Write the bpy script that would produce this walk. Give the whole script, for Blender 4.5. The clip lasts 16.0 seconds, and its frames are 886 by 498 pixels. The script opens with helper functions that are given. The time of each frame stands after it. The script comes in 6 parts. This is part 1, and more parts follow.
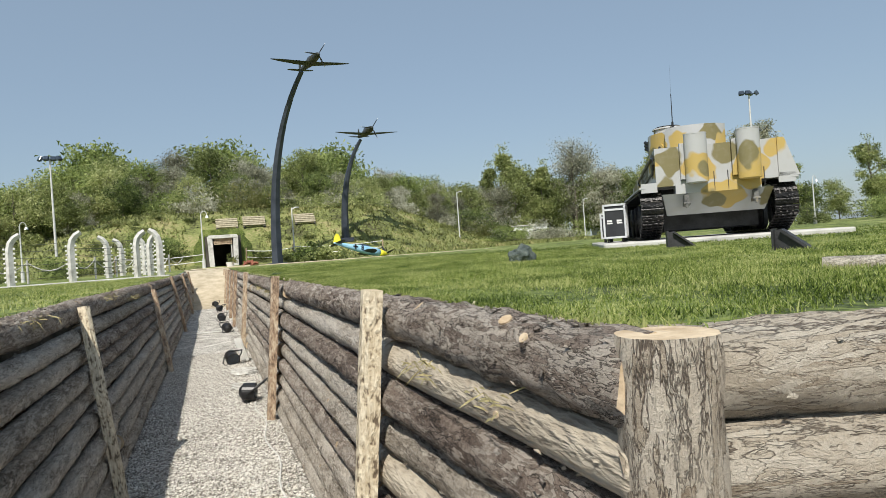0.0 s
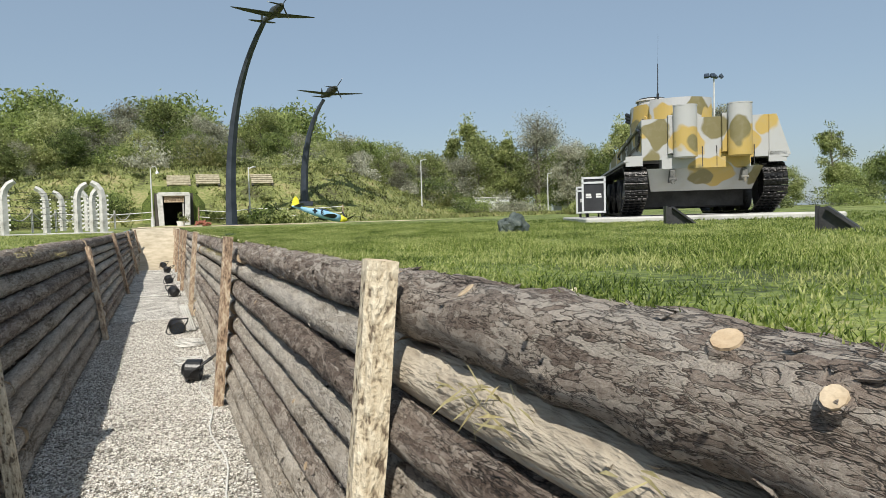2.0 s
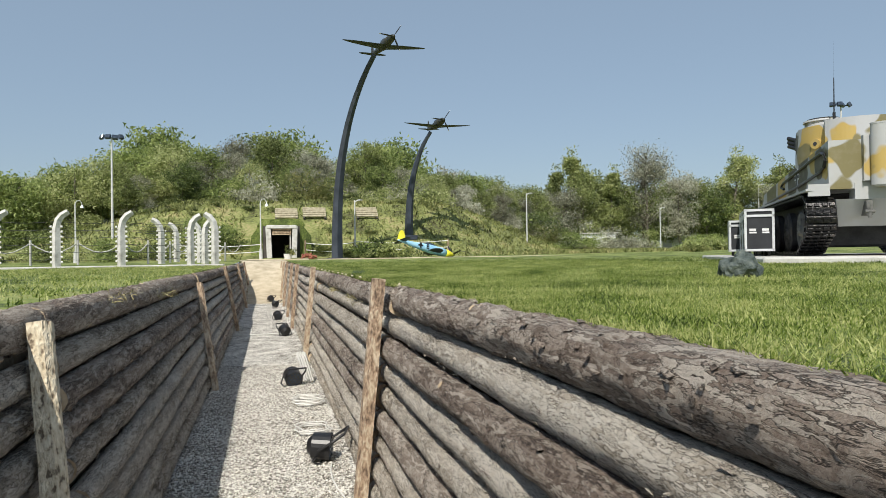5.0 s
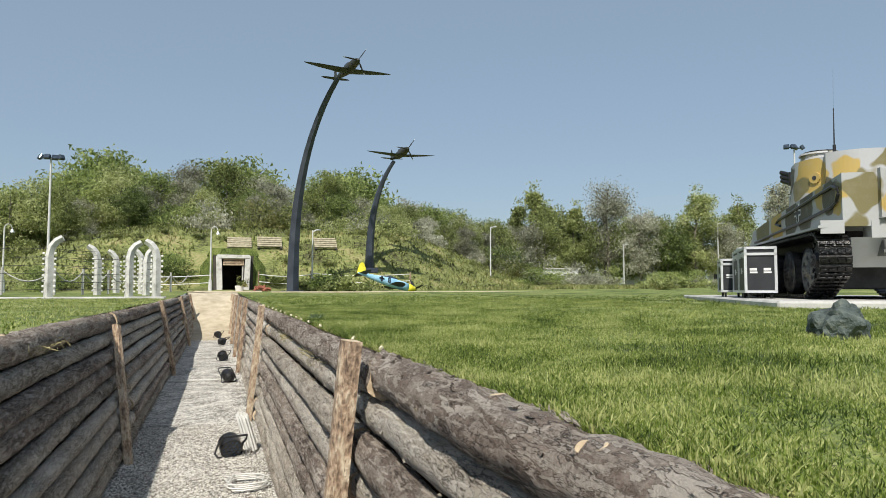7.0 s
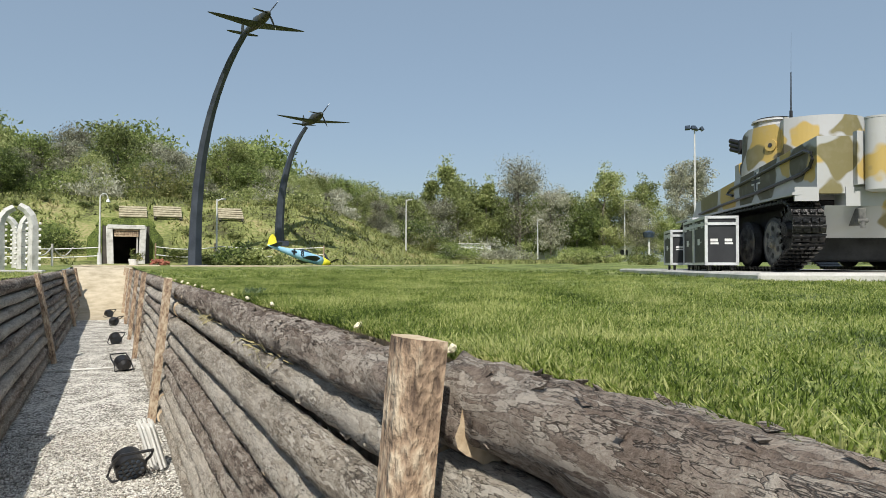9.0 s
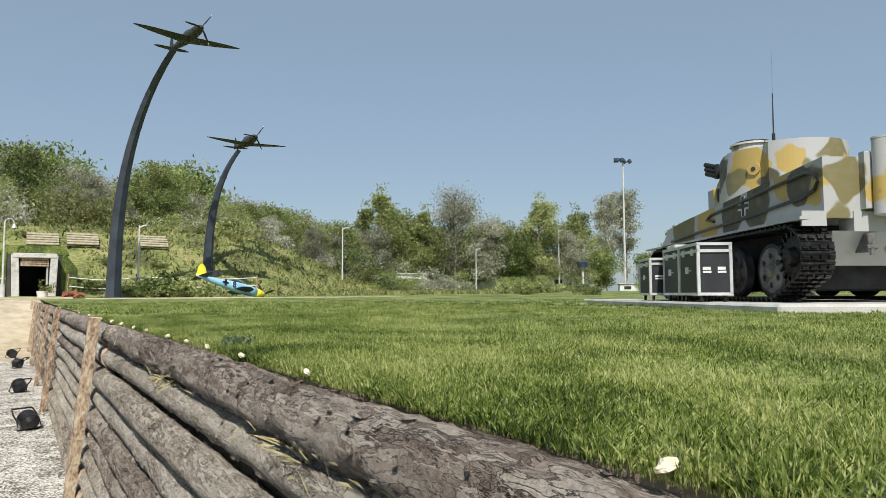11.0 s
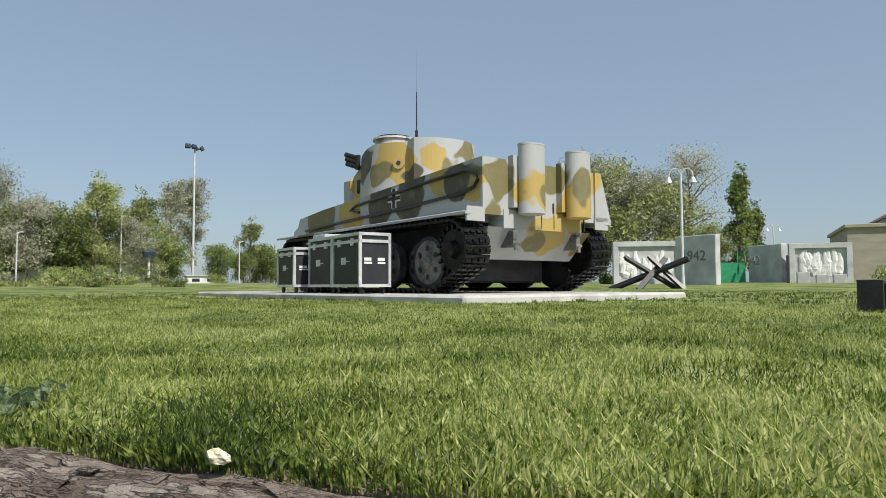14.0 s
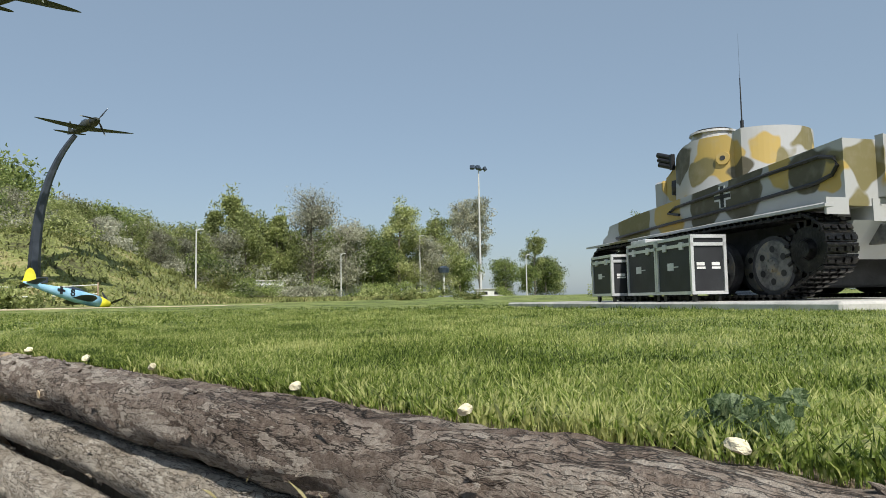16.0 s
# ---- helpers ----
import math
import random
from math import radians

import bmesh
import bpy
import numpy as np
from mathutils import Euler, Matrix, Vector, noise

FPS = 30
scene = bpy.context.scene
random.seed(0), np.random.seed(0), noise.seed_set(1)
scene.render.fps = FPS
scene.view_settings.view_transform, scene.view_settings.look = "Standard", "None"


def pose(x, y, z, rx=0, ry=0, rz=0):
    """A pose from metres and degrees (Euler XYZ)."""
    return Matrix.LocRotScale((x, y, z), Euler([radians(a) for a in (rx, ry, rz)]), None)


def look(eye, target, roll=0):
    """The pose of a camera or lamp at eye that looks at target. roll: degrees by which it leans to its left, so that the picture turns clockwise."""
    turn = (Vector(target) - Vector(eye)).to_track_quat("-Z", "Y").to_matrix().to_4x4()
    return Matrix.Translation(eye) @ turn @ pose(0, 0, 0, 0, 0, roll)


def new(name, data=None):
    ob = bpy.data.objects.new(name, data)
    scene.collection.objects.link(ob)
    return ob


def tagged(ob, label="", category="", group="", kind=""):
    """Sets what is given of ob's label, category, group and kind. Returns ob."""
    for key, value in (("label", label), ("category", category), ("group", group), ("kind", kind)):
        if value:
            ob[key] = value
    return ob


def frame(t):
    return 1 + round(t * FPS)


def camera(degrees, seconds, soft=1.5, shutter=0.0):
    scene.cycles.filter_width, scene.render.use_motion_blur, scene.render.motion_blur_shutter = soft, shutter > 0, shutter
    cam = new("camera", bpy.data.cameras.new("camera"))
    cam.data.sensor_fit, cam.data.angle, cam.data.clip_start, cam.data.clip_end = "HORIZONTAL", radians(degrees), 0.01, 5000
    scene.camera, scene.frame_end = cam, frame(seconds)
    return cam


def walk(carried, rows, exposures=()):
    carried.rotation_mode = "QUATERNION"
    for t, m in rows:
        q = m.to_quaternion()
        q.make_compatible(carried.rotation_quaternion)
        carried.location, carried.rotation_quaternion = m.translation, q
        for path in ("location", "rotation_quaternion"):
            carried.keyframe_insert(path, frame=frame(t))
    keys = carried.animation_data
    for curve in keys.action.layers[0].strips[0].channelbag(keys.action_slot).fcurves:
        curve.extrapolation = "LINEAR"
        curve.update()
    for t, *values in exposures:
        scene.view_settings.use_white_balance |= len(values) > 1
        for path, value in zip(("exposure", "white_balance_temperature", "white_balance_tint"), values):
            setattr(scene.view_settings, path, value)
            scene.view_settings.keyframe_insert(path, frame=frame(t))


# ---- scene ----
cam = camera(66.5, 16.0, soft=0.5)
PATH = [
    (0, (0.013, -0.24, 1.566), (0.666, 1.65, 1.57), -4.1),
    (0.5, (0.081, 0.079, 1.508), (0.459, 2.038, 1.371), -3.8),
    (1, (0.145, 0.321, 1.5), (0.331, 2.302, 1.297), -2.9),
    (1.5, (0.137, 0.623, 1.497), (0.695, 2.54, 1.381), -1.2),
    (2, (0.106, 0.773, 1.529), (0.872, 2.618, 1.439), -1.6),
    (2.5, (0.046, 0.836, 1.543), (0.743, 2.711, 1.514), -1.1),
    (3, (0.041, 1.035, 1.522), (0.552, 2.968, 1.5), -2.0),
    (3.2, (0.023, 1.141, 1.524), (0.462, 3.091, 1.595), -3.6),
    (5.3, (-0.068, 2.74, 1.573), (0.486, 4.662, 1.595), 0.5),
    (5.5, (-0.07, 2.881, 1.58), (0.572, 4.774, 1.629), 1.0),
    (6, (-0.068, 3.295, 1.636), (0.784, 5.105, 1.662), 1.1),
    (6.5, (0.04, 3.669, 1.65), (0.676, 5.561, 1.781), -0.1),
    (7, (0.112, 4.011, 1.638), (0.739, 5.906, 1.754), 0.0),
    (7.5, (0.117, 4.372, 1.615), (0.974, 6.177, 1.704), -1.3),
    (8, (0.157, 4.78, 1.569), (0.916, 6.627, 1.69), -2.2),
    (8.5, (0.144, 5.158, 1.552), (0.827, 7.036, 1.624), -0.9),
    (9, (0.098, 5.564, 1.566), (0.983, 7.357, 1.611), 0.1),
    (9.5, (0.161, 5.937, 1.564), (1.043, 7.724, 1.735), -2.2),
    (10, (0.238, 6.288, 1.612), (1.227, 8.019, 1.777), -1.1),
    (10.2, (0.22, 6.426, 1.611), (1.262, 8.125, 1.77), -1.1),
    (12.3, (-0.022, 7.925, 1.517), (1.076, 9.595, 1.585), 1.1),
    (12.5, (-0.001, 8.069, 1.508), (1.159, 9.696, 1.582), 1.8),
    (13, (0.131, 8.373, 1.536), (1.514, 9.806, 1.719), 0.8),
    (13.5, (0.181, 8.64, 1.533), (1.781, 9.829, 1.688), 0.9),
    (14, (0.13, 8.86, 1.577), (1.99, 9.586, 1.685), -0.2),
    (14.5, (0.034, 9.039, 1.594), (1.919, 9.701, 1.677), 0.6),
    (15, (0.151, 9.233, 1.599), (1.783, 10.384, 1.717), -3.7),
    (15.5, (0.264, 9.424, 1.536), (1.787, 10.719, 1.604), -0.7),
    (16, (0.033, 9.606, 1.54), (1.459, 11.001, 1.691), -1.0),
]
walk(cam, [(t, look(eye, target, roll)) for t, eye, target, roll in PATH])

# ---- world, sun ----
SUN_EL, SUN_DIR = radians(49), Vector((-0.49, -0.87))
world = bpy.data.worlds.new("world")
scene.world = world
world.use_nodes = True
wn = world.node_tree.nodes
sky = wn.new("ShaderNodeTexSky")
sky.sky_type = "NISHITA"
sky.sun_disc = False
sky.sun_elevation = SUN_EL
sky.sun_rotation = math.atan2(SUN_DIR.x, SUN_DIR.y)
sky.dust_density, sky.air_density, sky.ozone_density = 1.2, 1.0, 1.2
wn["Background"].inputs["Strength"].default_value = 0.134
haze = wn.new("ShaderNodeMix")
haze.data_type = "RGBA"
haze.inputs["Factor"].default_value = 0.62
haze.inputs["B"].default_value = (2.35, 3.05, 3.75, 1)
world.node_tree.links.new(sky.outputs[0], haze.inputs["A"])
world.node_tree.links.new(haze.outputs["Result"], wn["Background"].inputs[0])
sun = new("sun", bpy.data.lights.new("sun", "SUN"))
sun.data.energy, sun.data.angle, sun.data.color = 5.0, radians(0.55), (1.0, 0.95, 0.86)
sun.matrix_world = look((SUN_DIR.x * 40, SUN_DIR.y * 40, 40 * math.tan(SUN_EL)), (0, 0, 0))
scene.view_settings.exposure = 0.0

G = 1.36           # level of the lawn; the trench floor is 0


# ---- materials ----
def material(name, stops, scale=4.0, fine=40.0, rough=0.85, bump=0.3, metal=0.0, stretch=(1, 1, 1), coords="Object", mix=0.35, spread=0.0, bump_size=0.02, fine_kind="noise"):
    """Two scales of variation: a broad noise through the colour stops, a fine one over it, and a relief from both."""
    m = bpy.data.materials.new(name)
    m.use_nodes = True
    nt = m.node_tree
    n, l = nt.nodes, nt.links
    b = n["Principled BSDF"]
    tc, mp = n.new("ShaderNodeTexCoord"), n.new("ShaderNodeMapping")
    mp.inputs["Scale"].default_value = stretch
    l.new(tc.outputs[coords], mp.inputs[0])
    broad = n.new("ShaderNodeTexNoise")
    broad.inputs["Scale"].default_value, broad.inputs["Detail"].default_value = scale, 5
    l.new(mp.outputs[0], broad.inputs["Vector"])
    if fine_kind == "voronoi":
        small = n.new("ShaderNodeTexVoronoi")
        small.inputs["Scale"].default_value = fine
        fine_out, fine_h = small.outputs["Color"], small.outputs["Distance"]
    else:
        small = n.new("ShaderNodeTexNoise")
        small.inputs["Scale"].default_value, small.inputs["Detail"].default_value = fine, 4
        fine_out = fine_h = small.outputs["Fac"]
    l.new(mp.outputs[0], small.inputs["Vector"])
    ramp = n.new("ShaderNodeValToRGB")
    els = ramp.color_ramp.elements
    while len(els) < len(stops):
        els.new(0.5)
    for e, (p, c) in zip(els, stops):
        e.position, e.color = p, (*c, 1)
    add = n.new("ShaderNodeMath")
    add.operation = "MULTIPLY_ADD"
    sub = n.new("ShaderNodeMath")
    sub.operation = "SUBTRACT"
    bw = n.new("ShaderNodeRGBToBW")
    l.new(fine_out, bw.inputs[0])
    l.new(bw.outputs[0], sub.inputs[0])
    sub.inputs[1].default_value = 0.5
    l.new(sub.outputs[0], add.inputs[0])
    add.inputs[1].default_value = mix
    l.new(broad.outputs["Fac"], add.inputs[2])
    last = add.outputs[0]
    if spread:
        oi, ms = n.new("ShaderNodeObjectInfo"), n.new("ShaderNodeMath")
        ms.operation = "MULTIPLY_ADD"
        off = n.new("ShaderNodeMath")
        off.operation = "SUBTRACT"
        off.inputs[1].default_value = 0.5
        l.new(oi.outputs["Random"], off.inputs[0])
        l.new(off.outputs[0], ms.inputs[0])
        ms.inputs[1].default_value = spread
        l.new(last, ms.inputs[2])
        last = ms.outputs[0]
    l.new(last, ramp.inputs[0])
    l.new(ramp.outputs[0], b.inputs["Base Color"])
    b.inputs["Roughness"].default_value, b.inputs["Metallic"].default_value = rough, metal
    if bump:
        bp = n.new("ShaderNodeBump")
        bp.inputs["Strength"].default_value, bp.inputs["Distance"].default_value = bump, bump_size
        hm = n.new("ShaderNodeMath")
        hm.operation = "ADD"
        l.new(broad.outputs["Fac"], hm.inputs[0])
        l.new(fine_h, hm.inputs[1])
        l.new(hm.outputs[0], bp.inputs["Height"])
        l.new(bp.outputs[0], b.inputs["Normal"])
    return m


def camouflage():
    """Soft-edged sprayed patches of ochre and olive over pale grey, slightly dusty."""
    m = bpy.data.materials.new("camouflage paint")
    m.use_nodes = True
    n, l = m.node_tree.nodes, m.node_tree.links
    b = n["Principled BSDF"]
    tc, warp = n.new("ShaderNodeTexCoord"), n.new("ShaderNodeTexNoise")
    warp.inputs["Scale"].default_value, warp.inputs["Detail"].default_value = 2.2, 1.5
    l.new(tc.outputs["Object"], warp.inputs["Vector"])
    bend = n.new("ShaderNodeVectorMath")
    bend.operation = "MULTIPLY_ADD"
    bend.inputs[1].default_value = (0.55, 0.55, 0.55)
    l.new(warp.outputs["Color"], bend.inputs[0])
    l.new(tc.outputs["Object"], bend.inputs[2])
    ochre, olive = (0.45, 0.32, 0.095), (0.185, 0.16, 0.072)
    # olive darkened in its colour for the tank's shaded left side
    shaded_olive = (0.085, 0.075, 0.047)
    patches = ((-1.2, 1.0, 1.7, 0.30, ochre), (-1.2, 0.2, 1.45, 0.20, ochre), (-1.2, 3.5, 1.45, 0.4, ochre), (-1.2, 1.75, 1.5, 0.42, shaded_olive), (-1.2, 0.5, 1.65, 0.34, shaded_olive),
               (-1.2, 2.6, 1.45, 0.4, shaded_olive), (-1.2, 4.6, 1.35, 0.55, olive), (-0.9, 0.0, 1.66, 0.32, olive), (-1.0, 0.0, 1.2, 0.2, olive), (-0.32, -0.1, 1.40, 0.36, ochre), (-0.30, -0.2, 1.36, 0.19, olive),
               (0.22, 0.0, 1.75, 0.26, olive), (0.70, -0.1, 1.35, 0.42, ochre), (0.55, -0.3, 1.62, 0.22, olive), (1.15, 0.0, 1.78, 0.24, ochre), (0.15, 0.0, 0.78, 0.42, ochre), (-0.05, 0.1, 0.72, 0.24, olive),
               (1.05, 0.1, 0.75, 0.25, olive), (-0.9, 2.7, 2.3, 0.45, ochre), (-0.95, 3.6, 2.3, 0.36, shaded_olive), (-0.8, 3.1, 2.1, 0.25, olive), (-0.75, 2.35, 2.05, 0.3, shaded_olive), (-0.6, 4.2, 2.1, 0.3, ochre),
               (-0.45, 2.1, 2.35, 0.34, ochre), (-0.1, 2.0, 2.2, 0.24, olive), (0.35, 2.1, 2.45, 0.3, olive), (0.7, 2.4, 2.2, 0.35, ochre), (-0.4, 3.3, 2.85, 0.4, olive), (0.5, 3.0, 2.7, 0.5, ochre),
               (1.2, 2.0, 1.5, 0.7, ochre), (1.2, 4.0, 1.5, 0.6, olive))
    col = None
    for x, y, z, r, c in patches:
        d, rp, mx = n.new("ShaderNodeVectorMath"), n.new("ShaderNodeMapRange"), n.new("ShaderNodeMix")
        d.operation = "DISTANCE"
        l.new(bend.outputs[0], d.inputs[0])
        d.inputs[1].default_value = (x + 0.275, y + 0.275, z + 0.275)
        rp.inputs["From Min"].default_value, rp.inputs["From Max"].default_value = r, r - 0.035
        l.new(d.outputs["Value"], rp.inputs["Value"])
        mx.data_type = "RGBA"
        l.new(rp.outputs[0], mx.inputs["Factor"])
        if col is None:
            mx.inputs["A"].default_value = (0.41, 0.415, 0.42, 1)
        else:
            l.new(col, mx.inputs["A"])
        mx.inputs["B"].default_value = (*c, 1)
        col = mx.outputs["Result"]
    dirt, mx, rp = n.new("ShaderNodeTexNoise"), n.new("ShaderNodeMix"), n.new("ShaderNodeValToRGB")
    dirt.inputs["Scale"].default_value, dirt.inputs["Detail"].default_value = 6, 8
    l.new(tc.outputs["Object"], dirt.inputs["Vector"])
    rp.color_ramp.elements[0].position, rp.color_ramp.elements[0].color = 0.5, (0, 0, 0, 1)
    rp.color_ramp.elements[1].position, rp.color_ramp.elements[1].color = 0.85, (0.35, 0.35, 0.35, 1)
    l.new(dirt.outputs["Fac"], rp.inputs[0])
    mx.data_type = "RGBA"
    l.new(rp.outputs[0], mx.inputs["Factor"])
    l.new(col, mx.inputs["A"])
    mx.inputs["B"].default_value = (0.36, 0.33, 0.27, 1)
    l.new(mx.outputs["Result"], b.inputs["Base Color"])
    b.inputs["Roughness"].default_value = 0.55
    return m


def leaf_material(name, dark, mid, light, scale=1.2, fine=5, mix=1.1):
    # the wide tone mix puts dark gaps and bright highlights into the leaf colour
    m = material(name, [(0.3, dark), (0.52, mid), (0.72, light)], scale=scale, fine=fine, rough=0.6, bump=0, mix=mix, spread=0.25)
    m.node_tree.nodes["Principled BSDF"].inputs["Transmission Weight"].default_value = 0.0
    nt = m.node_tree
    tr, mixs, out = nt.nodes.new("ShaderNodeBsdfTranslucent"), nt.nodes.new("ShaderNodeMixShader"), nt.nodes["Material Output"]
    b = nt.nodes["Principled BSDF"]
    nt.links.new(b.inputs["Base Color"].links[0].from_socket, tr.inputs[0])
    mixs.inputs[0].default_value = 0.45
    nt.links.new(b.outputs[0], mixs.inputs[1])
    nt.links.new(tr.outputs[0], mixs.inputs[2])
    nt.links.new(mixs.outputs[0], out.inputs[0])
    return m


def bark(name, crack, plates, size, spread):
    """Plates of flaking bark parted by dark crooked cracks that run along the log."""
    m = bpy.data.materials.new(name)
    m.use_nodes = True
    n, l = m.node_tree.nodes, m.node_tree.links
    b = n["Principled BSDF"]
    tc, mp, oi = n.new("ShaderNodeTexCoord"), n.new("ShaderNodeMapping"), n.new("ShaderNodeObjectInfo")
    mp.inputs["Scale"].default_value = (0.22, 1, 1)
    l.new(tc.outputs["Object"], mp.inputs[0])
    shift = n.new("ShaderNodeVectorMath")
    shift.operation = "MULTIPLY_ADD"
    comb = n.new("ShaderNodeCombineXYZ")
    for k in range(3):
        l.new(oi.outputs["Random"], comb.inputs[k])
    shift.inputs[1].default_value = (7.0, 3.0, 5.0)
    l.new(comb.outputs[0], shift.inputs[0])
    l.new(mp.outputs[0], shift.inputs[2])

    def noise_tex(vec, scale, detail, rough=0.6):
        q = n.new("ShaderNodeTexNoise")
        q.inputs["Scale"].default_value, q.inputs["Detail"].default_value, q.inputs["Roughness"].default_value = scale, detail, rough
        l.new(vec, q.inputs["Vector"])
        return q

    def mul_add(x, k, y):
        q = n.new("ShaderNodeMath")
        q.operation = "MULTIPLY_ADD"
        l.new(x, q.inputs[0])
        q.inputs[1].default_value = k
        if y is None:
            q.inputs[2].default_value = 0
        else:
            l.new(y, q.inputs[2])
        return q.outputs[0]

    def ramp_of(x, stops):
        q = n.new("ShaderNodeValToRGB")
        els = q.color_ramp.elements
        while len(els) < len(stops):
            els.new(0.5)
        for e, (p, c) in zip(els, stops):
            e.position, e.color = p, (*c, 1)
        l.new(x, q.inputs[0])
        return q.outputs[0]
    warp, vm, va = noise_tex(shift.outputs[0], 14, 5), n.new("ShaderNodeVectorMath"), n.new("ShaderNodeVectorMath")
    vm.operation, va.operation = "SCALE", "ADD"
    vm.inputs["Scale"].default_value = 0.17
    l.new(warp.outputs["Color"], vm.inputs[0])
    l.new(vm.outputs[0], va.inputs[0])
    l.new(shift.outputs[0], va.inputs[1])
    edge, cell, flake = n.new("ShaderNodeTexVoronoi"), n.new("ShaderNodeTexVoronoi"), n.new("ShaderNodeTexVoronoi")
    edge.feature = flake.feature = "DISTANCE_TO_EDGE"
    for v, k in ((edge, size), (cell, size * 2.2), (flake, size * 2.2)):
        v.inputs["Scale"].default_value = k
        l.new(va.outputs[0], v.inputs["Vector"])
    tone, grain = noise_tex(shift.outputs[0], 5, 6), noise_tex(tc.outputs["Object"], 60, 6, 0.8)
    bw = n.new("ShaderNodeRGBToBW")
    l.new(cell.outputs["Color"], bw.inputs[0])
    t = mul_add(bw.outputs[0], 0.36, mul_add(tone.outputs["Fac"], 0.5, mul_add(grain.outputs["Fac"], 0.62, mul_add(oi.outputs["Random"], spread, None))))
    plate = ramp_of(t, plates)
    # cracks break up and close again along the log
    gate = mul_add(tone.outputs["Fac"], 0.16, edge.outputs["Distance"])
    deep = ramp_of(gate, [(0.062, (0, 0, 0)), (0.105, (1, 1, 1))])
    gate2 = mul_add(warp.outputs["Fac"], 0.22, flake.outputs["Distance"])
    fine = ramp_of(gate2, [(0.10, (0.2, 0.2, 0.2)), (0.17, (1, 1, 1))])
    both = n.new("ShaderNodeMath")
    both.operation = "MULTIPLY"
    l.new(deep, both.inputs[0])
    l.new(fine, both.inputs[1])
    mx = n.new("ShaderNodeMix")
    mx.data_type = "RGBA"
    l.new(both.outputs[0], mx.inputs["Factor"])
    mx.inputs["A"].default_value = (*crack, 1)
    l.new(plate, mx.inputs["B"])
    l.new(mx.outputs["Result"], b.inputs["Base Color"])
    b.inputs["Roughness"].default_value = 0.95
    bp = n.new("ShaderNodeBump")
    bp.inputs["Strength"].default_value, bp.inputs["Distance"].default_value = 1.0, 0.022
    l.new(mul_add(both.outputs[0], 0.55, mul_add(grain.outputs["Fac"], 0.9, mul_add(bw.outputs[0], 0.35, None))), bp.inputs["Height"])
    l.new(bp.outputs[0], b.inputs["Normal"])
    return m


M_BARK = bark("pine bark", (0.026, 0.018, 0.013), [(0.54, (0.095, 0.064, 0.046)), (0.68, (0.25, 0.19, 0.15)), (0.80, (0.40, 0.33, 0.27)), (0.95, (0.60, 0.53, 0.45))], 22, 0.12)
M_DUSTY = bark("dusty barked log", (0.05, 0.036, 0.025), [(0.54, (0.17, 0.13, 0.095)), (0.66, (0.39, 0.33, 0.26)), (0.78, (0.56, 0.49, 0.40)), (0.95, (0.72, 0.66, 0.57))], 26, 0.16)
M_PEELED = bark("peeled cracked log", (0.10, 0.07, 0.05), [(0.52, (0.26, 0.19, 0.13)), (0.64, (0.50, 0.42, 0.32)), (0.78, (0.63, 0.55, 0.44)), (0.95, (0.74, 0.67, 0.56))], 15, 0.12)
M_STRIPPED = material("stripped log", [(0.28, (0.10, 0.08, 0.06)), (0.42, (0.33, 0.28, 0.215)), (0.62, (0.48, 0.42, 0.33))], scale=9, fine=55, rough=0.95, bump=1.0, bump_size=0.025, stretch=(0.3, 1, 1), mix=0.45, spread=0.2)
M_CUT = material("cut wood end", [(0.3, (0.38, 0.27, 0.16)), (0.7, (0.66, 0.54, 0.38))], scale=12, fine=60, rough=0.9, bump=0.3)
M_BOARD = material("rough sawn board", [(0.28, (0.12, 0.08, 0.055)), (0.48, (0.36, 0.255, 0.17)), (0.72, (0.58, 0.48, 0.35))], scale=15, fine=60, rough=0.95, bump=0.8, stretch=(1, 1, 0.5), mix=0.6, spread=0.15)
M_WEATHERED = material("sun-bleached planks", [(0.3, (0.22, 0.19, 0.12)), (0.7, (0.46, 0.41, 0.29))], scale=5, fine=30, rough=0.95, bump=0.4)
M_BIRCH = material("pale peeled post with bark flecks", [(0.33, (0.16, 0.12, 0.08)), (0.44, (0.55, 0.46, 0.32)), (0.7, (0.74, 0.66, 0.50))], scale=38, fine=80, rough=0.9, bump=0.7, stretch=(1, 1, 0.55), mix=0.6)
# besides stone tones, the steep ramp paints sunlit and shaded speckle into the gravel
M_GRAVEL = material("pale crushed gravel", [(0.28, (0.16, 0.145, 0.12)), (0.42, (0.46, 0.43, 0.38)), (0.56, (0.70, 0.665, 0.60)), (0.7, (0.90, 0.87, 0.81))], scale=3.0, fine=58, rough=0.95, bump=1.0, bump_size=0.02, mix=0.95, fine_kind="voronoi")
M_SOIL = material("dry soil", [(0.3, (0.12, 0.09, 0.06)), (0.7, (0.28, 0.22, 0.15))], scale=3, fine=30, rough=1, bump=0.8)
M_SAND = material("sandy path", [(0.3, (0.38, 0.32, 0.22)), (0.7, (0.58, 0.50, 0.37))], scale=3, fine=30, rough=1, bump=0.4)
M_LAWN = material("lawn turf", [(0.3, (0.045, 0.065, 0.014)), (0.45, (0.125, 0.17, 0.036)), (0.58, (0.215, 0.26, 0.066)), (0.75, (0.34, 0.33, 0.14))], scale=0.9, fine=24, rough=0.95, bump=0.9, bump_size=0.05, mix=0.85)
M_MOUND = material("dry meadow turf with bare earth", [(0.3, (0.075, 0.075, 0.03)), (0.43, (0.14, 0.16, 0.048)), (0.56, (0.20, 0.225, 0.07)), (0.72, (0.31, 0.28, 0.13))], scale=0.7, fine=7, rough=0.95, bump=0.9, bump_size=0.08, mix=0.8)
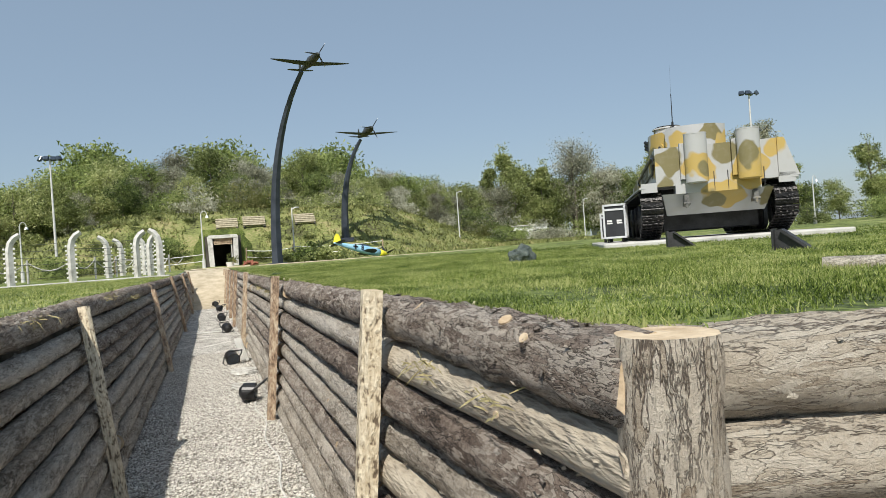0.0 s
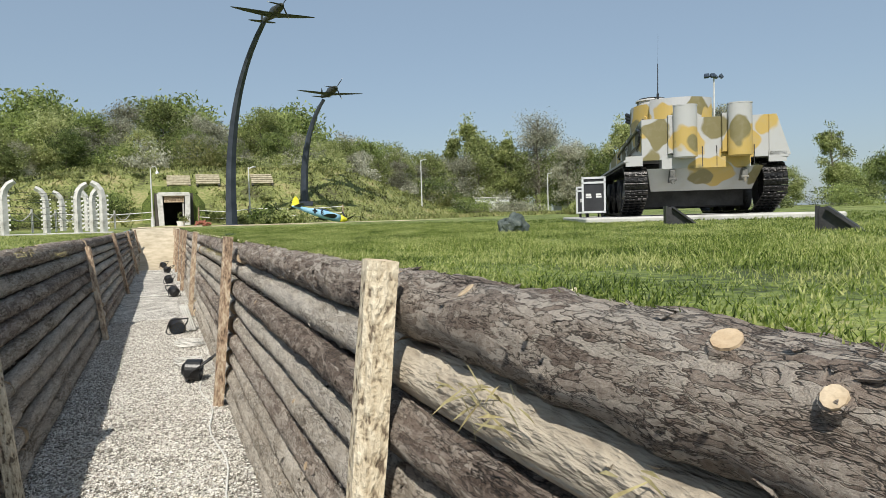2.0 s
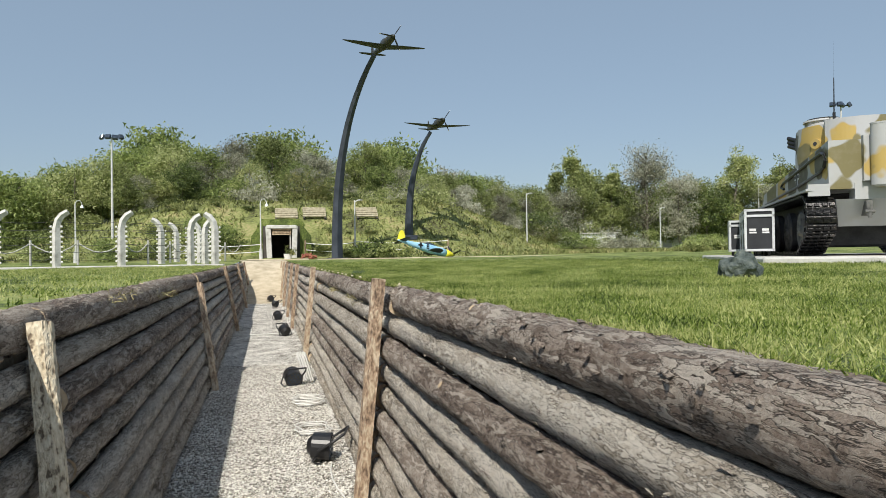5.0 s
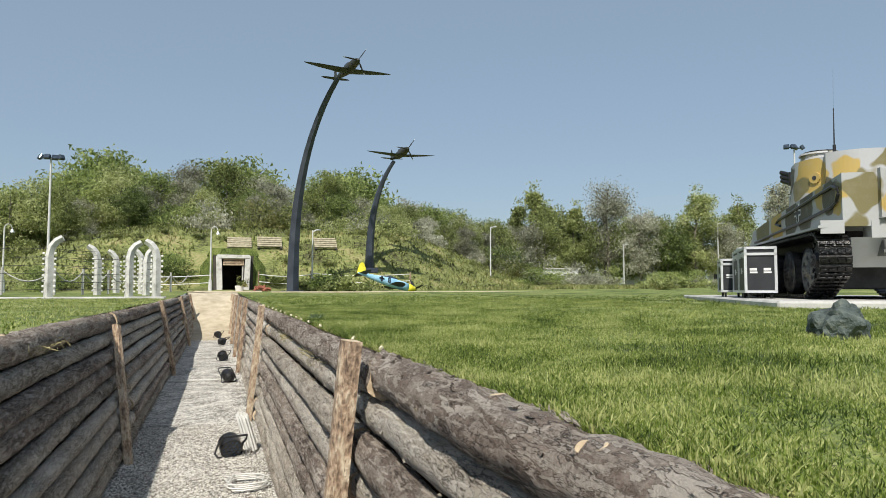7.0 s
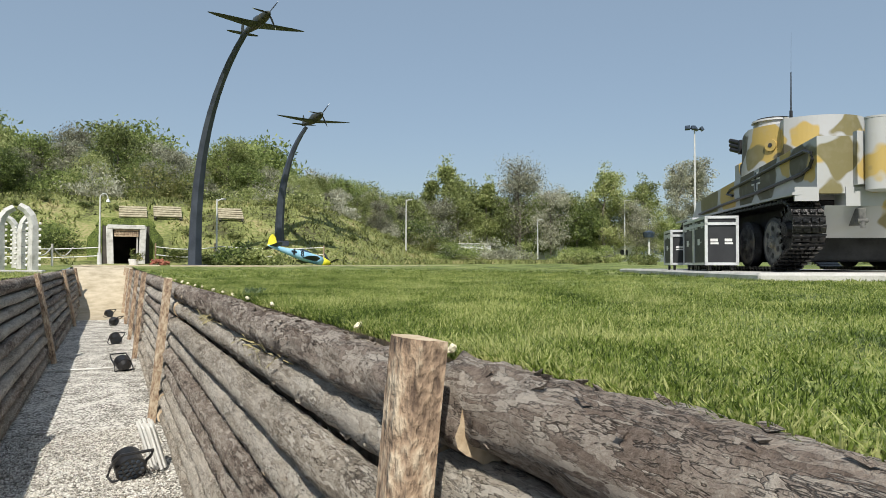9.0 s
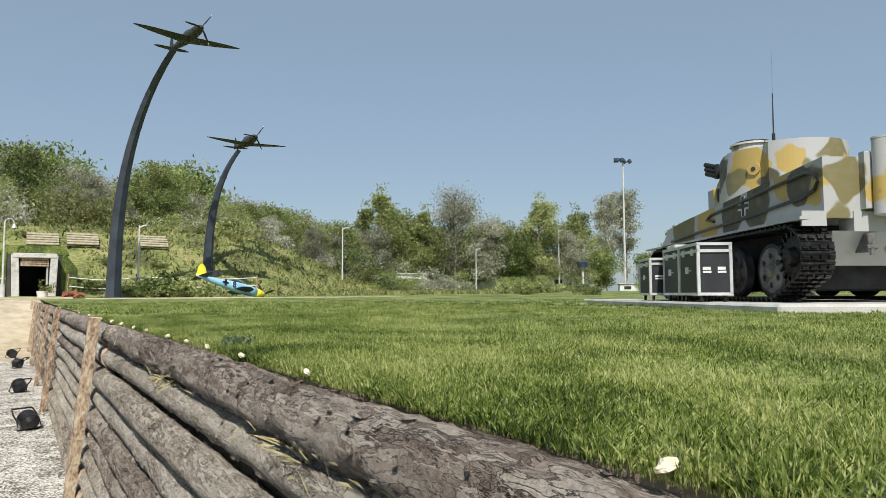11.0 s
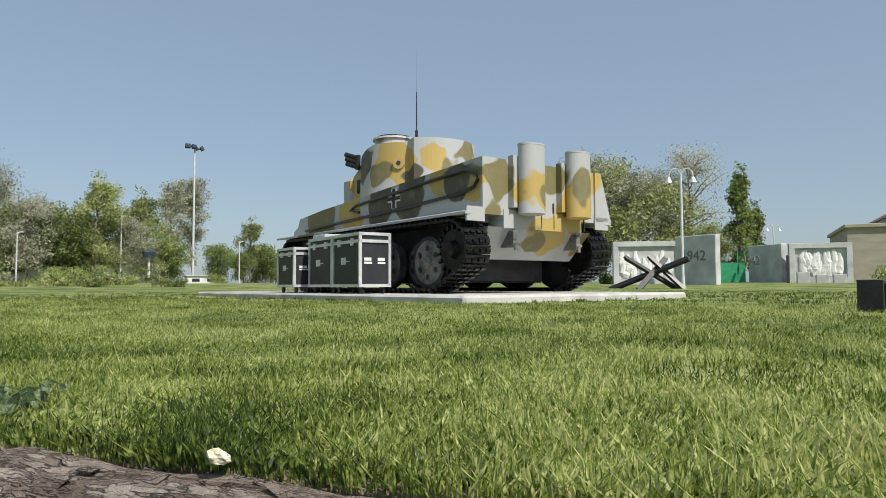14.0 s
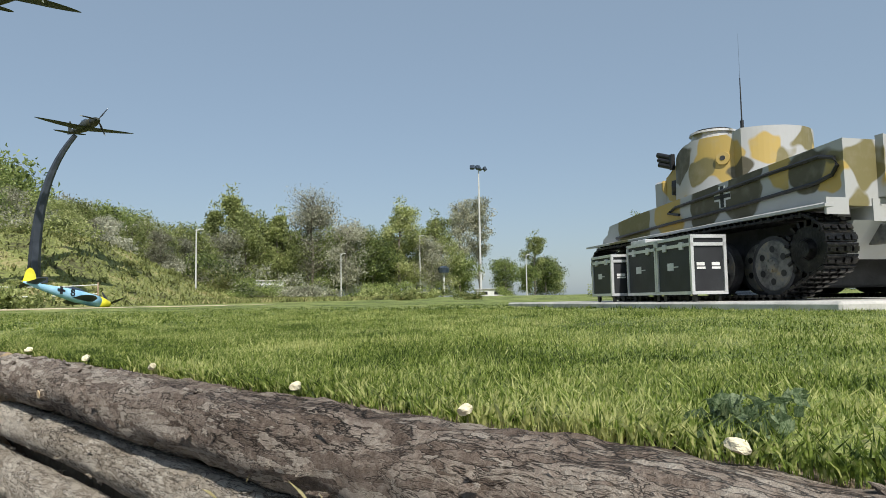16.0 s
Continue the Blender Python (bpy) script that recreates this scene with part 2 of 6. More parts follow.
M_GRASS = leaf_material("grass blades", (0.035, 0.065, 0.009), (0.21, 0.285, 0.046), (0.54, 0.55, 0.22), scale=2.6, fine=75, mix=1.4)
# chip colours carry sun-and-shade speckle as well as their own tones
M_STONE = material("crushed limestone chips", [(0.36, (0.18, 0.16, 0.135)), (0.46, (0.46, 0.43, 0.38)), (0.54, (0.68, 0.645, 0.58)), (0.64, (0.90, 0.87, 0.81))], scale=40, fine=120, rough=0.95, bump=0.3, mix=0.6)
M_STRAW = material("dry straw", [(0.3, (0.24, 0.20, 0.09)), (0.7, (0.52, 0.46, 0.24))], scale=20, fine=80, rough=0.9, bump=0)
M_WEED = leaf_material("grey-green weed leaf", (0.05, 0.085, 0.035), (0.13, 0.19, 0.085), (0.26, 0.32, 0.18), scale=20, fine=60)
M_CONCRETE = material("weathered concrete", [(0.3, (0.34, 0.33, 0.31)), (0.7, (0.58, 0.57, 0.54))], scale=2, fine=30, rough=0.9, bump=0.25)
M_WHITEWASH = material("flaking white concrete", [(0.32, (0.36, 0.35, 0.32)), (0.46, (0.52, 0.51, 0.48)), (0.7, (0.66, 0.65, 0.62))], scale=4, fine=25, rough=0.9, bump=0.3)
M_MARBLE = material("grey stone panel", [(0.3, (0.36, 0.37, 0.37)), (0.7, (0.56, 0.57, 0.57))], scale=1.5, fine=20, rough=0.75, bump=0.1)
M_RELIEF = material("white cast relief", [(0.3, (0.60, 0.60, 0.58)), (0.7, (0.80, 0.80, 0.78))], scale=3, fine=20, rough=0.8, bump=0.3)
M_CAMO = camouflage()
M_TRACK = material("dark oiled steel", [(0.3, (0.012, 0.012, 0.013)), (0.62, (0.035, 0.034, 0.034)), (0.85, (0.10, 0.085, 0.07))], scale=9, fine=40, rough=0.32, metal=0.75, bump=0.4)
M_UNDER = material("dark painted steel", [(0.3, (0.015, 0.016, 0.018)), (0.7, (0.05, 0.05, 0.055))], scale=4, fine=30, rough=0.6, bump=0.2)
M_WHEEL = material("dusty wheel paint", [(0.3, (0.05, 0.05, 0.05)), (0.55, (0.16, 0.16, 0.15)), (0.8, (0.27, 0.22, 0.13))], scale=5, fine=25, rough=0.7, bump=0.2)
M_MAST = material("slate blue painted steel", [(0.3, (0.022, 0.028, 0.042)), (0.7, (0.05, 0.06, 0.08))], scale=2, fine=20, rough=0.45, bump=0.05)
M_PLANE = material("dark olive aircraft paint", [(0.35, (0.014, 0.018, 0.012)), (0.5, (0.03, 0.032, 0.018)), (0.7, (0.045, 0.038, 0.024))], scale=1.6, fine=20, rough=0.5, bump=0.05)
M_DUCK = material("dark grey-green underside paint", [(0.35, (0.015, 0.024, 0.017)), (0.7, (0.03, 0.04, 0.028))], scale=1.2, fine=20, rough=0.5, bump=0)
M_SKYBLUE = material("pale blue paint", [(0.3, (0.22, 0.48, 0.68)), (0.7, (0.36, 0.62, 0.80))], scale=2, fine=15, rough=0.45, bump=0.05)
M_YELLOW = material("bright yellow paint", [(0.3, (0.72, 0.62, 0.02)), (0.7, (0.85, 0.78, 0.06))], scale=2, fine=15, rough=0.5, bump=0.05)
M_BLACK = material("black plastic", [(0.3, (0.008, 0.008, 0.009)), (0.7, (0.022, 0.022, 0.024))], scale=6, fine=40, rough=0.4, bump=0.1)
M_CASE = material("black laminate", [(0.3, (0.012, 0.013, 0.016)), (0.7, (0.028, 0.03, 0.035))], scale=3, fine=60, rough=0.5, bump=0.1)
M_ALU = material("brushed aluminium edge", [(0.3, (0.62, 0.63, 0.65)), (0.7, (0.80, 0.81, 0.82))], scale=5, fine=50, rough=0.4, metal=0.5, bump=0.1)
M_PRINT_GLINT = material("white for stencils and sunlit blade tips", [(0.3, (0.6, 0.6, 0.6)), (0.7, (0.75, 0.75, 0.75))], scale=9, fine=50, rough=0.7, bump=0)
M_GALV = material("pale painted pole", [(0.3, (0.48, 0.48, 0.47)), (0.7, (0.66, 0.66, 0.65))], scale=3, fine=20, rough=0.5, bump=0.05)
M_LENS = material("dark lamp glass", [(0.3, (0.02, 0.03, 0.05)), (0.7, (0.06, 0.08, 0.11))], scale=4, fine=20, rough=0.15, bump=0)
M_WHITE = material("white cable sheath", [(0.3, (0.62, 0.61, 0.58)), (0.7, (0.78, 0.77, 0.73))], scale=6, fine=30, rough=0.6, bump=0.1)
M_FOAM = material("cream foam lump", [(0.3, (0.70, 0.62, 0.42)), (0.7, (0.86, 0.80, 0.60))], scale=20, fine=80, rough=0.9, bump=0.5)
M_ROCK = material("green painted rock", [(0.3, (0.03, 0.042, 0.038)), (0.52, (0.075, 0.095, 0.088)), (0.75, (0.15, 0.17, 0.14))], scale=5, fine=25, rough=0.75, bump=0.7)
M_TRUNK = material("tree bark", [(0.3, (0.09, 0.075, 0.06)), (0.7, (0.26, 0.23, 0.19))], scale=3, fine=20, rough=0.95, bump=0.5)
M_LEAF = leaf_material("spring foliage", (0.08, 0.10, 0.03), (0.32, 0.37, 0.125), (0.58, 0.60, 0.29))
M_LEAF_DARK = leaf_material("dense green foliage", (0.05, 0.075, 0.022), (0.23, 0.295, 0.085), (0.44, 0.50, 0.18))
M_LEAF_GREY = leaf_material("greyish sparse foliage", (0.13, 0.13, 0.085), (0.39, 0.395, 0.28), (0.62, 0.61, 0.49))
M_SHRUB = leaf_material("hill shrub foliage", (0.07, 0.095, 0.025), (0.17, 0.205, 0.06), (0.30, 0.29, 0.11), scale=2)
M_STONEWALL = material("honey limestone", [(0.3, (0.30, 0.27, 0.21)), (0.7, (0.42, 0.38, 0.31))], scale=0.6, fine=10, rough=0.9, bump=0.15, stretch=(1, 1, 3))
M_WINDOW = material("dark window glass", [(0.3, (0.02, 0.022, 0.025)), (0.7, (0.05, 0.055, 0.06))], scale=1, fine=5, rough=0.1, bump=0)
# the shade inside the bunker is put into this dark colour
M_DARK = material("plaster with indoor shade in its colour", [(0.3, (0.05, 0.045, 0.04)), (0.7, (0.10, 0.09, 0.08))], scale=2, fine=12, rough=1, bump=0.2)
M_SHED = material("white sheet metal", [(0.3, (0.62, 0.63, 0.63)), (0.7, (0.78, 0.79, 0.79))], scale=1, fine=8, rough=0.6, bump=0.05)
M_TENT = material("blue tent fabric", [(0.3, (0.03, 0.10, 0.35)), (0.7, (0.05, 0.16, 0.45))], scale=2, fine=10, rough=0.8, bump=0.1)
M_GREENFAB = material("green netting", [(0.3, (0.02, 0.22, 0.10)), (0.7, (0.04, 0.32, 0.16))], scale=4, fine=20, rough=0.8, bump=0.1)
M_TEXT = material("dark carved lettering", [(0.3, (0.16, 0.16, 0.17)), (0.7, (0.22, 0.22, 0.23))], scale=4, fine=20, rough=0.8, bump=0)


# ---- building blocks ----
def finish(name, bm, mat, parent=None, smooth=False, m=None):
    me = bpy.data.meshes.new(name)
    bmesh.ops.recalc_face_normals(bm, faces=bm.faces)
    bm.to_mesh(me)
    bm.free()
    for k in mat if isinstance(mat, (list, tuple)) else [mat]:
        me.materials.append(k)
    if smooth:
        for p in me.polygons:
            p.use_smooth = True
    ob = new(name, me)
    if parent is not None:
        ob.parent = parent
    if m is not None:
        ob.matrix_basis = m
    return ob


def thing(name, label, category, m=None, group="", kind=""):
    e = tagged(new(name), label, category, group, kind)
    e.empty_display_size = 0.2
    if m is not None:
        e.matrix_basis = m
    return e


def box(bm, x0, y0, z0, x1, y1, z1, bevel=0.0, m=None, slot=0):
    r = bmesh.ops.create_cube(bm, size=1)
    vs = r["verts"]
    bmesh.ops.scale(bm, vec=(abs(x1 - x0), abs(y1 - y0), abs(z1 - z0)), verts=vs)
    bmesh.ops.translate(bm, vec=((x0 + x1) / 2, (y0 + y1) / 2, (z0 + z1) / 2), verts=vs)
    fs = {f for v in vs for f in v.link_faces}
    for f in fs:
        f.material_index = slot
    if bevel:
        es = list({e for v in vs for e in v.link_edges})
        r = bmesh.ops.bevel(bm, geom=es, offset=bevel, segments=1, affect="EDGES", profile=0.5)
        vs = list({v for f in r["faces"] for v in f.verts} | {v for v in vs if v.is_valid})
    if m is not None:
        bmesh.ops.transform(bm, matrix=m, verts=vs)
    return vs


def rod(bm, a, b, r0, r1=None, n=10, slot=0, caps=True):
    a, b = Vector(a), Vector(b)
    d = b - a
    q = d.to_track_quat("Z", "Y").to_matrix().to_4x4()
    r = bmesh.ops.create_cone(bm, cap_ends=caps, segments=n, radius1=r0, radius2=r0 if r1 is None else r1, depth=d.length,
                              matrix=Matrix.Translation((a + b) / 2) @ q)
    for v in r["verts"]:
        for f in v.link_faces:
            f.material_index = slot
    return r["verts"]


def tube(bm, pts, radii, n=8, flat=1.0, slot=0, up=(0, 0, 1)):
    """A bent tapered tube through the points."""
    pts = [Vector(p) for p in pts]
    rings = []
    for i, p in enumerate(pts):
        d = (pts[min(i + 1, len(pts) - 1)] - pts[max(i - 1, 0)]).normalized()
        s = d.cross(Vector(up))
        s = s.normalized() if s.length > 1e-4 else Vector((1, 0, 0))
        w = s.cross(d)
        r = radii[i] if isinstance(radii, (list, tuple)) else radii
        rings.append([bm.verts.new(p + s * math.cos(2 * math.pi * k / n) * r + w * math.sin(2 * math.pi * k / n) * r * flat) for k in range(n)])
    for a, b in zip(rings, rings[1:]):
        for k in range(n):
            bm.faces.new((a[k], a[(k + 1) % n], b[(k + 1) % n], b[k])).material_index = slot
    for ring in (rings[0], rings[-1]):
        bm.faces.new(ring).material_index = slot
    return rings


def prism(bm, outline, y0, y1, slot=0, m=None):
    """Extrudes an outline in x and z along y."""
    a = [bm.verts.new((x, y0, z)) for x, z in outline]
    b = [bm.verts.new((x, y1, z)) for x, z in outline]
    n = len(a)
    fs = [bm.faces.new(a), bm.faces.new(b[::-1])]
    fs += [bm.faces.new((a[k], a[(k + 1) % n], b[(k + 1) % n], b[k])) for k in range(n)]
    for f in fs:
        f.material_index = slot
    if m is not None:
        bmesh.ops.transform(bm, matrix=m, verts=a + b)
    return a + b


def fast_mesh(name, verts, quads, mat, smooth=False):
    """A mesh of equal polygons from arrays."""
    me = bpy.data.meshes.new(name)
    k = quads.shape[1]
    me.vertices.add(len(verts))
    me.vertices.foreach_set("co", verts.astype(np.float32).ravel())
    me.loops.add(quads.size)
    me.loops.foreach_set("vertex_index", quads.astype(np.int32).ravel())
    me.polygons.add(len(quads))
    me.polygons.foreach_set("loop_start", np.arange(0, quads.size, k, dtype=np.int32))
    me.polygons.foreach_set("loop_total", np.full(len(quads), k, dtype=np.int32))
    me.update(calc_edges=True)
    me.materials.append(mat)
    return me


# ---- the lie of the land ----
def smooth_step(a, b, x):
    t = min(1.0, max(0.0, (x - a) / (b - a)))
    return t * t * (3 - 2 * t)


def land(x, y):
    z = G + 0.02 * noise.noise(Vector((x * 0.5, y * 0.5, 0)))
    z += 0.45 * smooth_step(14, 60, math.hypot(x, y - 6))
    start = 38.0 + 1.0 * smooth_step(8, 22, x) * 8
    side = (1 - smooth_step(9, 27, x)) * smooth_step(-16, -3, x)
    ridge = smooth_step(start - 1.2, start + 6.3, y) * (1 - smooth_step(62, 78, y))
    z += 3.3 * side * ridge
    if side > 0.02 and y > start:
        z += 0.18 * side * ridge * noise.noise(Vector((x * 0.6, y * 0.6, 3)))
    return z


def in_trench(x, y):
    if -1.12 < x < 0.86 and 0.9 <= y < 34.5:
        return True
    if -1.12 < x < 3.4 and -3.2 < y < 0.9:
        return True
    return -0.2 < x < 1.7 and 37.4 < y < 41.0


def lines(breaks):
    out = []
    for a, b, s in breaks:
        k = max(1, round((b - a) / s))
        out += [a + (b - a) * i / k for i in range(k)]
    return out + [breaks[-1][1]]


GX = lines([(-600, -60, 90), (-60, -12, 6), (-12, -1.12, 0.9), (-1.12, -0.2, 0.46), (-0.2, 0.86, 0.53), (0.86, 1.7, 0.28), (1.7, 3.4, 0.42), (3.4, 12, 0.8), (12, 30, 1.2), (30, 80, 5), (80, 620, 90)])
GY = lines([(-500, -30, 80), (-30, -3.2, 5), (-3.2, 0.9, 0.5), (0.9, 34.5, 0.6), (34.5, 37.4, 0.6), (37.4, 41.0, 0.6), (41, 56, 0.8), (56, 90, 3), (90, 700, 90)])
bm = bmesh.new()
grid = {}
for i, x in enumerate(GX):
    for j, y in enumerate(GY):
        yy = y
        if abs(y - 0.9) < 1e-6 and 0.8 < x < 3.5:
            yy = 0.98 - 0.36 * (x - 0.86)
        grid[i, j] = (x, yy, land(x, y))
made = {}
def gv(i, j):
    if (i, j) not in made:
        made[i, j] = bm.verts.new(grid[i, j])
    return made[i, j]
for i in range(len(GX) - 1):
    for j in range(len(GY) - 1):
        if not in_trench((GX[i] + GX[i + 1]) / 2, (GY[j] + GY[j + 1]) / 2):
            f = bm.faces.new((gv(i, j), gv(i + 1, j), gv(i + 1, j + 1), gv(i, j + 1)))
            cx, cy = (GX[i] + GX[i + 1]) / 2, (GY[j] + GY[j + 1]) / 2
            f.material_index = 1 if -30 < cx < 28 and 36.4 + 8 * smooth_step(8, 22, cx) < cy < 90 else 0
ground = tagged(finish("ground", bm, [M_LAWN, M_MOUND], smooth=True), "mown green lawn rising to a low grassy mound", "ground", kind="structure")

# trench floor: level gravel, then a sandy ramp up to the bunker
bm = bmesh.new()
def floor_z(y):
    return 1.49 * smooth_step(28.5, 35.0, y)
prev = None
for k in range(60):
    y = -3.4 + k * 0.7
    row = [bm.verts.new((x, y, floor_z(y) + 0.012 * noise.noise(Vector((x * 2, y * 2, 0))))) for x in (-1.2, -0.75, -0.3, 0.1, 0.5, 1.0)]
    if y < 1.2:
        row.append(bm.verts.new((3.6, y, 0)))
    else:
        row.append(bm.verts.new((1.001, y, floor_z(y))))
    if prev:
        for c in range(6):
            f = bm.faces.new((prev[c], prev[c + 1], row[c + 1], row[c]))
            f.material_index = 1 if y > 27 else 0
    prev = row
tagged(finish("floor", bm, [M_GRAVEL, M_SAND]), "pale crushed gravel trench floor with a sandy ramp", "floor", kind="structure")


# ---- logs ----
def log_mesh(length, r, seed, sides=14, step=0.07, knots=0, mat=None, rough=1.0, flakes=0):
    """A log along x, with uneven girth, bark flakes, cut ends and sawn branch stubs."""
    rnd = random.Random(seed)
    bm = bmesh.new()
    n = max(3, int(length / step))
    rings = []
    for i in range(n + 1):
        x = -length / 2 + length * i / n
        bow = Vector((0, noise.noise(Vector((x * 0.5, seed, 0))) * r * 0.22, noise.noise(Vector((x * 0.5, 9 + seed, 0))) * r * 0.18))
        ring = []
        for k in range(sides):
            a = 2 * math.pi * k / sides
            c, s = math.cos(a), math.sin(a)
            g = 1 + 0.10 * noise.noise(Vector((x * 1.1, c + seed, s)))
            g += rough * 0.12 * noise.noise(Vector((x * 6, c * 2.6 + seed, s * 2.6))) + rough * 0.08 * noise.noise(Vector((x * 17, c * 6, s * 6 + seed)))
            ring.append(bm.verts.new(Vector((x, c * r * g, s * r * g)) + bow))
        rings.append(ring)
    for a, b in zip(rings, rings[1:]):
        for k in range(sides):
            f = bm.faces.new((a[k], b[k], b[(k + 1) % sides], a[(k + 1) % sides]))
            f.smooth = True
    for ring in (rings[0], rings[-1]):
        f = bm.faces.new(ring)
        f.material_index = 1
    for _ in range(knots):
        x, a = rnd.uniform(-length * 0.48, length * 0.48), rnd.uniform(0, 2 * math.pi)
        d = Vector((rnd.uniform(-0.3, 0.3), math.cos(a), math.sin(a))).normalized()
        c = Vector((x, 0, 0))
        kr = r * rnd.uniform(0.16, 0.3)
        rod(bm, c + d * r * 0.7, c + d * r * 1.03, kr * 1.5, kr * 1.05, 11)
        rod(bm, c + d * r * 1.0, c + d * r * rnd.uniform(1.04, 1.08), kr * 0.85, kr * 0.8, 11, slot=1)
    for _ in range(flakes):
        x, a = rnd.uniform(-length * 0.49, length * 0.49), rnd.uniform(0, 2 * math.pi)
        w, h = rnd.uniform(0.006, 0.026), rnd.uniform(0.004, 0.011)
        m = Matrix.Translation((x, 0, 0)) @ Euler((a, 0, 0)).to_matrix().to_4x4() @ Matrix.Translation((0, 0, r * rnd.uniform(0.98, 1.04))) @ Euler((rnd.uniform(-0.5, 0.5), rnd.uniform(-0.35, 0.35), rnd.uniform(-0.5, 0.5))).to_matrix().to_4x4()
        vs = [bm.verts.new(m @ Vector(p)) for p in ((-w, -h, 0), (w * 0.7, -h * 0.8, 0.003), (w, h * 0.6, 0.004), (-w * 0.6, h, 0.001), (0, 0, -0.008))]
        bm.faces.new(vs[:4])
        for k in range(4):
            bm.faces.new((vs[k], vs[4], vs[(k + 1) % 4]))
    me = bpy.data.meshes.new("log")
    bmesh.ops.recalc_face_normals(bm, faces=bm.faces)
    bm.to_mesh(me)
    bm.free()
    me.materials.append(mat or M_BARK)
    me.materials.append(M_CUT)
    return me


def place_between(ob, a, b, spin=0):
    a, b = Vector(a), Vector(b)
    d = (b - a).normalized()
    ob.matrix_basis = Matrix.Translation((a + b) / 2) @ d.to_track_quat("X", "Z").to_matrix().to_4x4() @ pose(0, 0, 0, spin)


def post_mesh(w, d, h, seed, mat):
    bm = bmesh.new()
    rows = 12
    prev = None
    prof = [(-w / 2, 0), (-w * 0.46, d * 0.7), (-w * 0.2, d), (w * 0.2, d), (w * 0.46, d * 0.7), (w / 2, 0)]
    for i in range(rows + 1):
        z = h * i / rows
        wob = 0.012 * noise.noise(Vector((z * 2, seed, 0)))
        ring = [bm.verts.new((x * (1 + 0.10 * noise.noise(Vector((z * 3, x * 9, seed)))) + wob, -y - 0.004 * noise.noise(Vector((z * 9, x * 30, seed))), z)) for x, y in prof]
        if prev:
            for k in range(len(ring)):
                bm.faces.new((prev[k], prev[(k + 1) % len(ring)], ring[(k + 1) % len(ring)], ring[k]))
        else:
            bm.faces.new(ring)
        prev = ring
    bm.faces.new(prev).material_index = 1
    bmesh.ops.recalc_face_normals(bm, faces=bm.faces)
    me = bpy.data.meshes.new("post")
    bm.to_mesh(me)
    bm.free()
    me.materials.append(mat)
    me.materials.append(M_CUT)
    return me


def bank(name, side, top):
    """The earth behind a wall of logs."""
    bm = bmesh.new()
    xs = [(0.52 + 0.17, -0.1), (0.70 + 0.12, G - 0.012), (1.5, G - 0.06), (1.5, -0.1)] if side > 0 else [(-0.69 - 0.17, -0.1), (-0.98 - 0.125, G - 0.03), (-1.9, G - 0.06), (-1.9, -0.1)]
    prism(bm, xs, 0.95 if side > 0 else -3.3, 34.5)
    return tagged(finish(name, bm, M_SOIL), top, "trench wall", kind="structure")


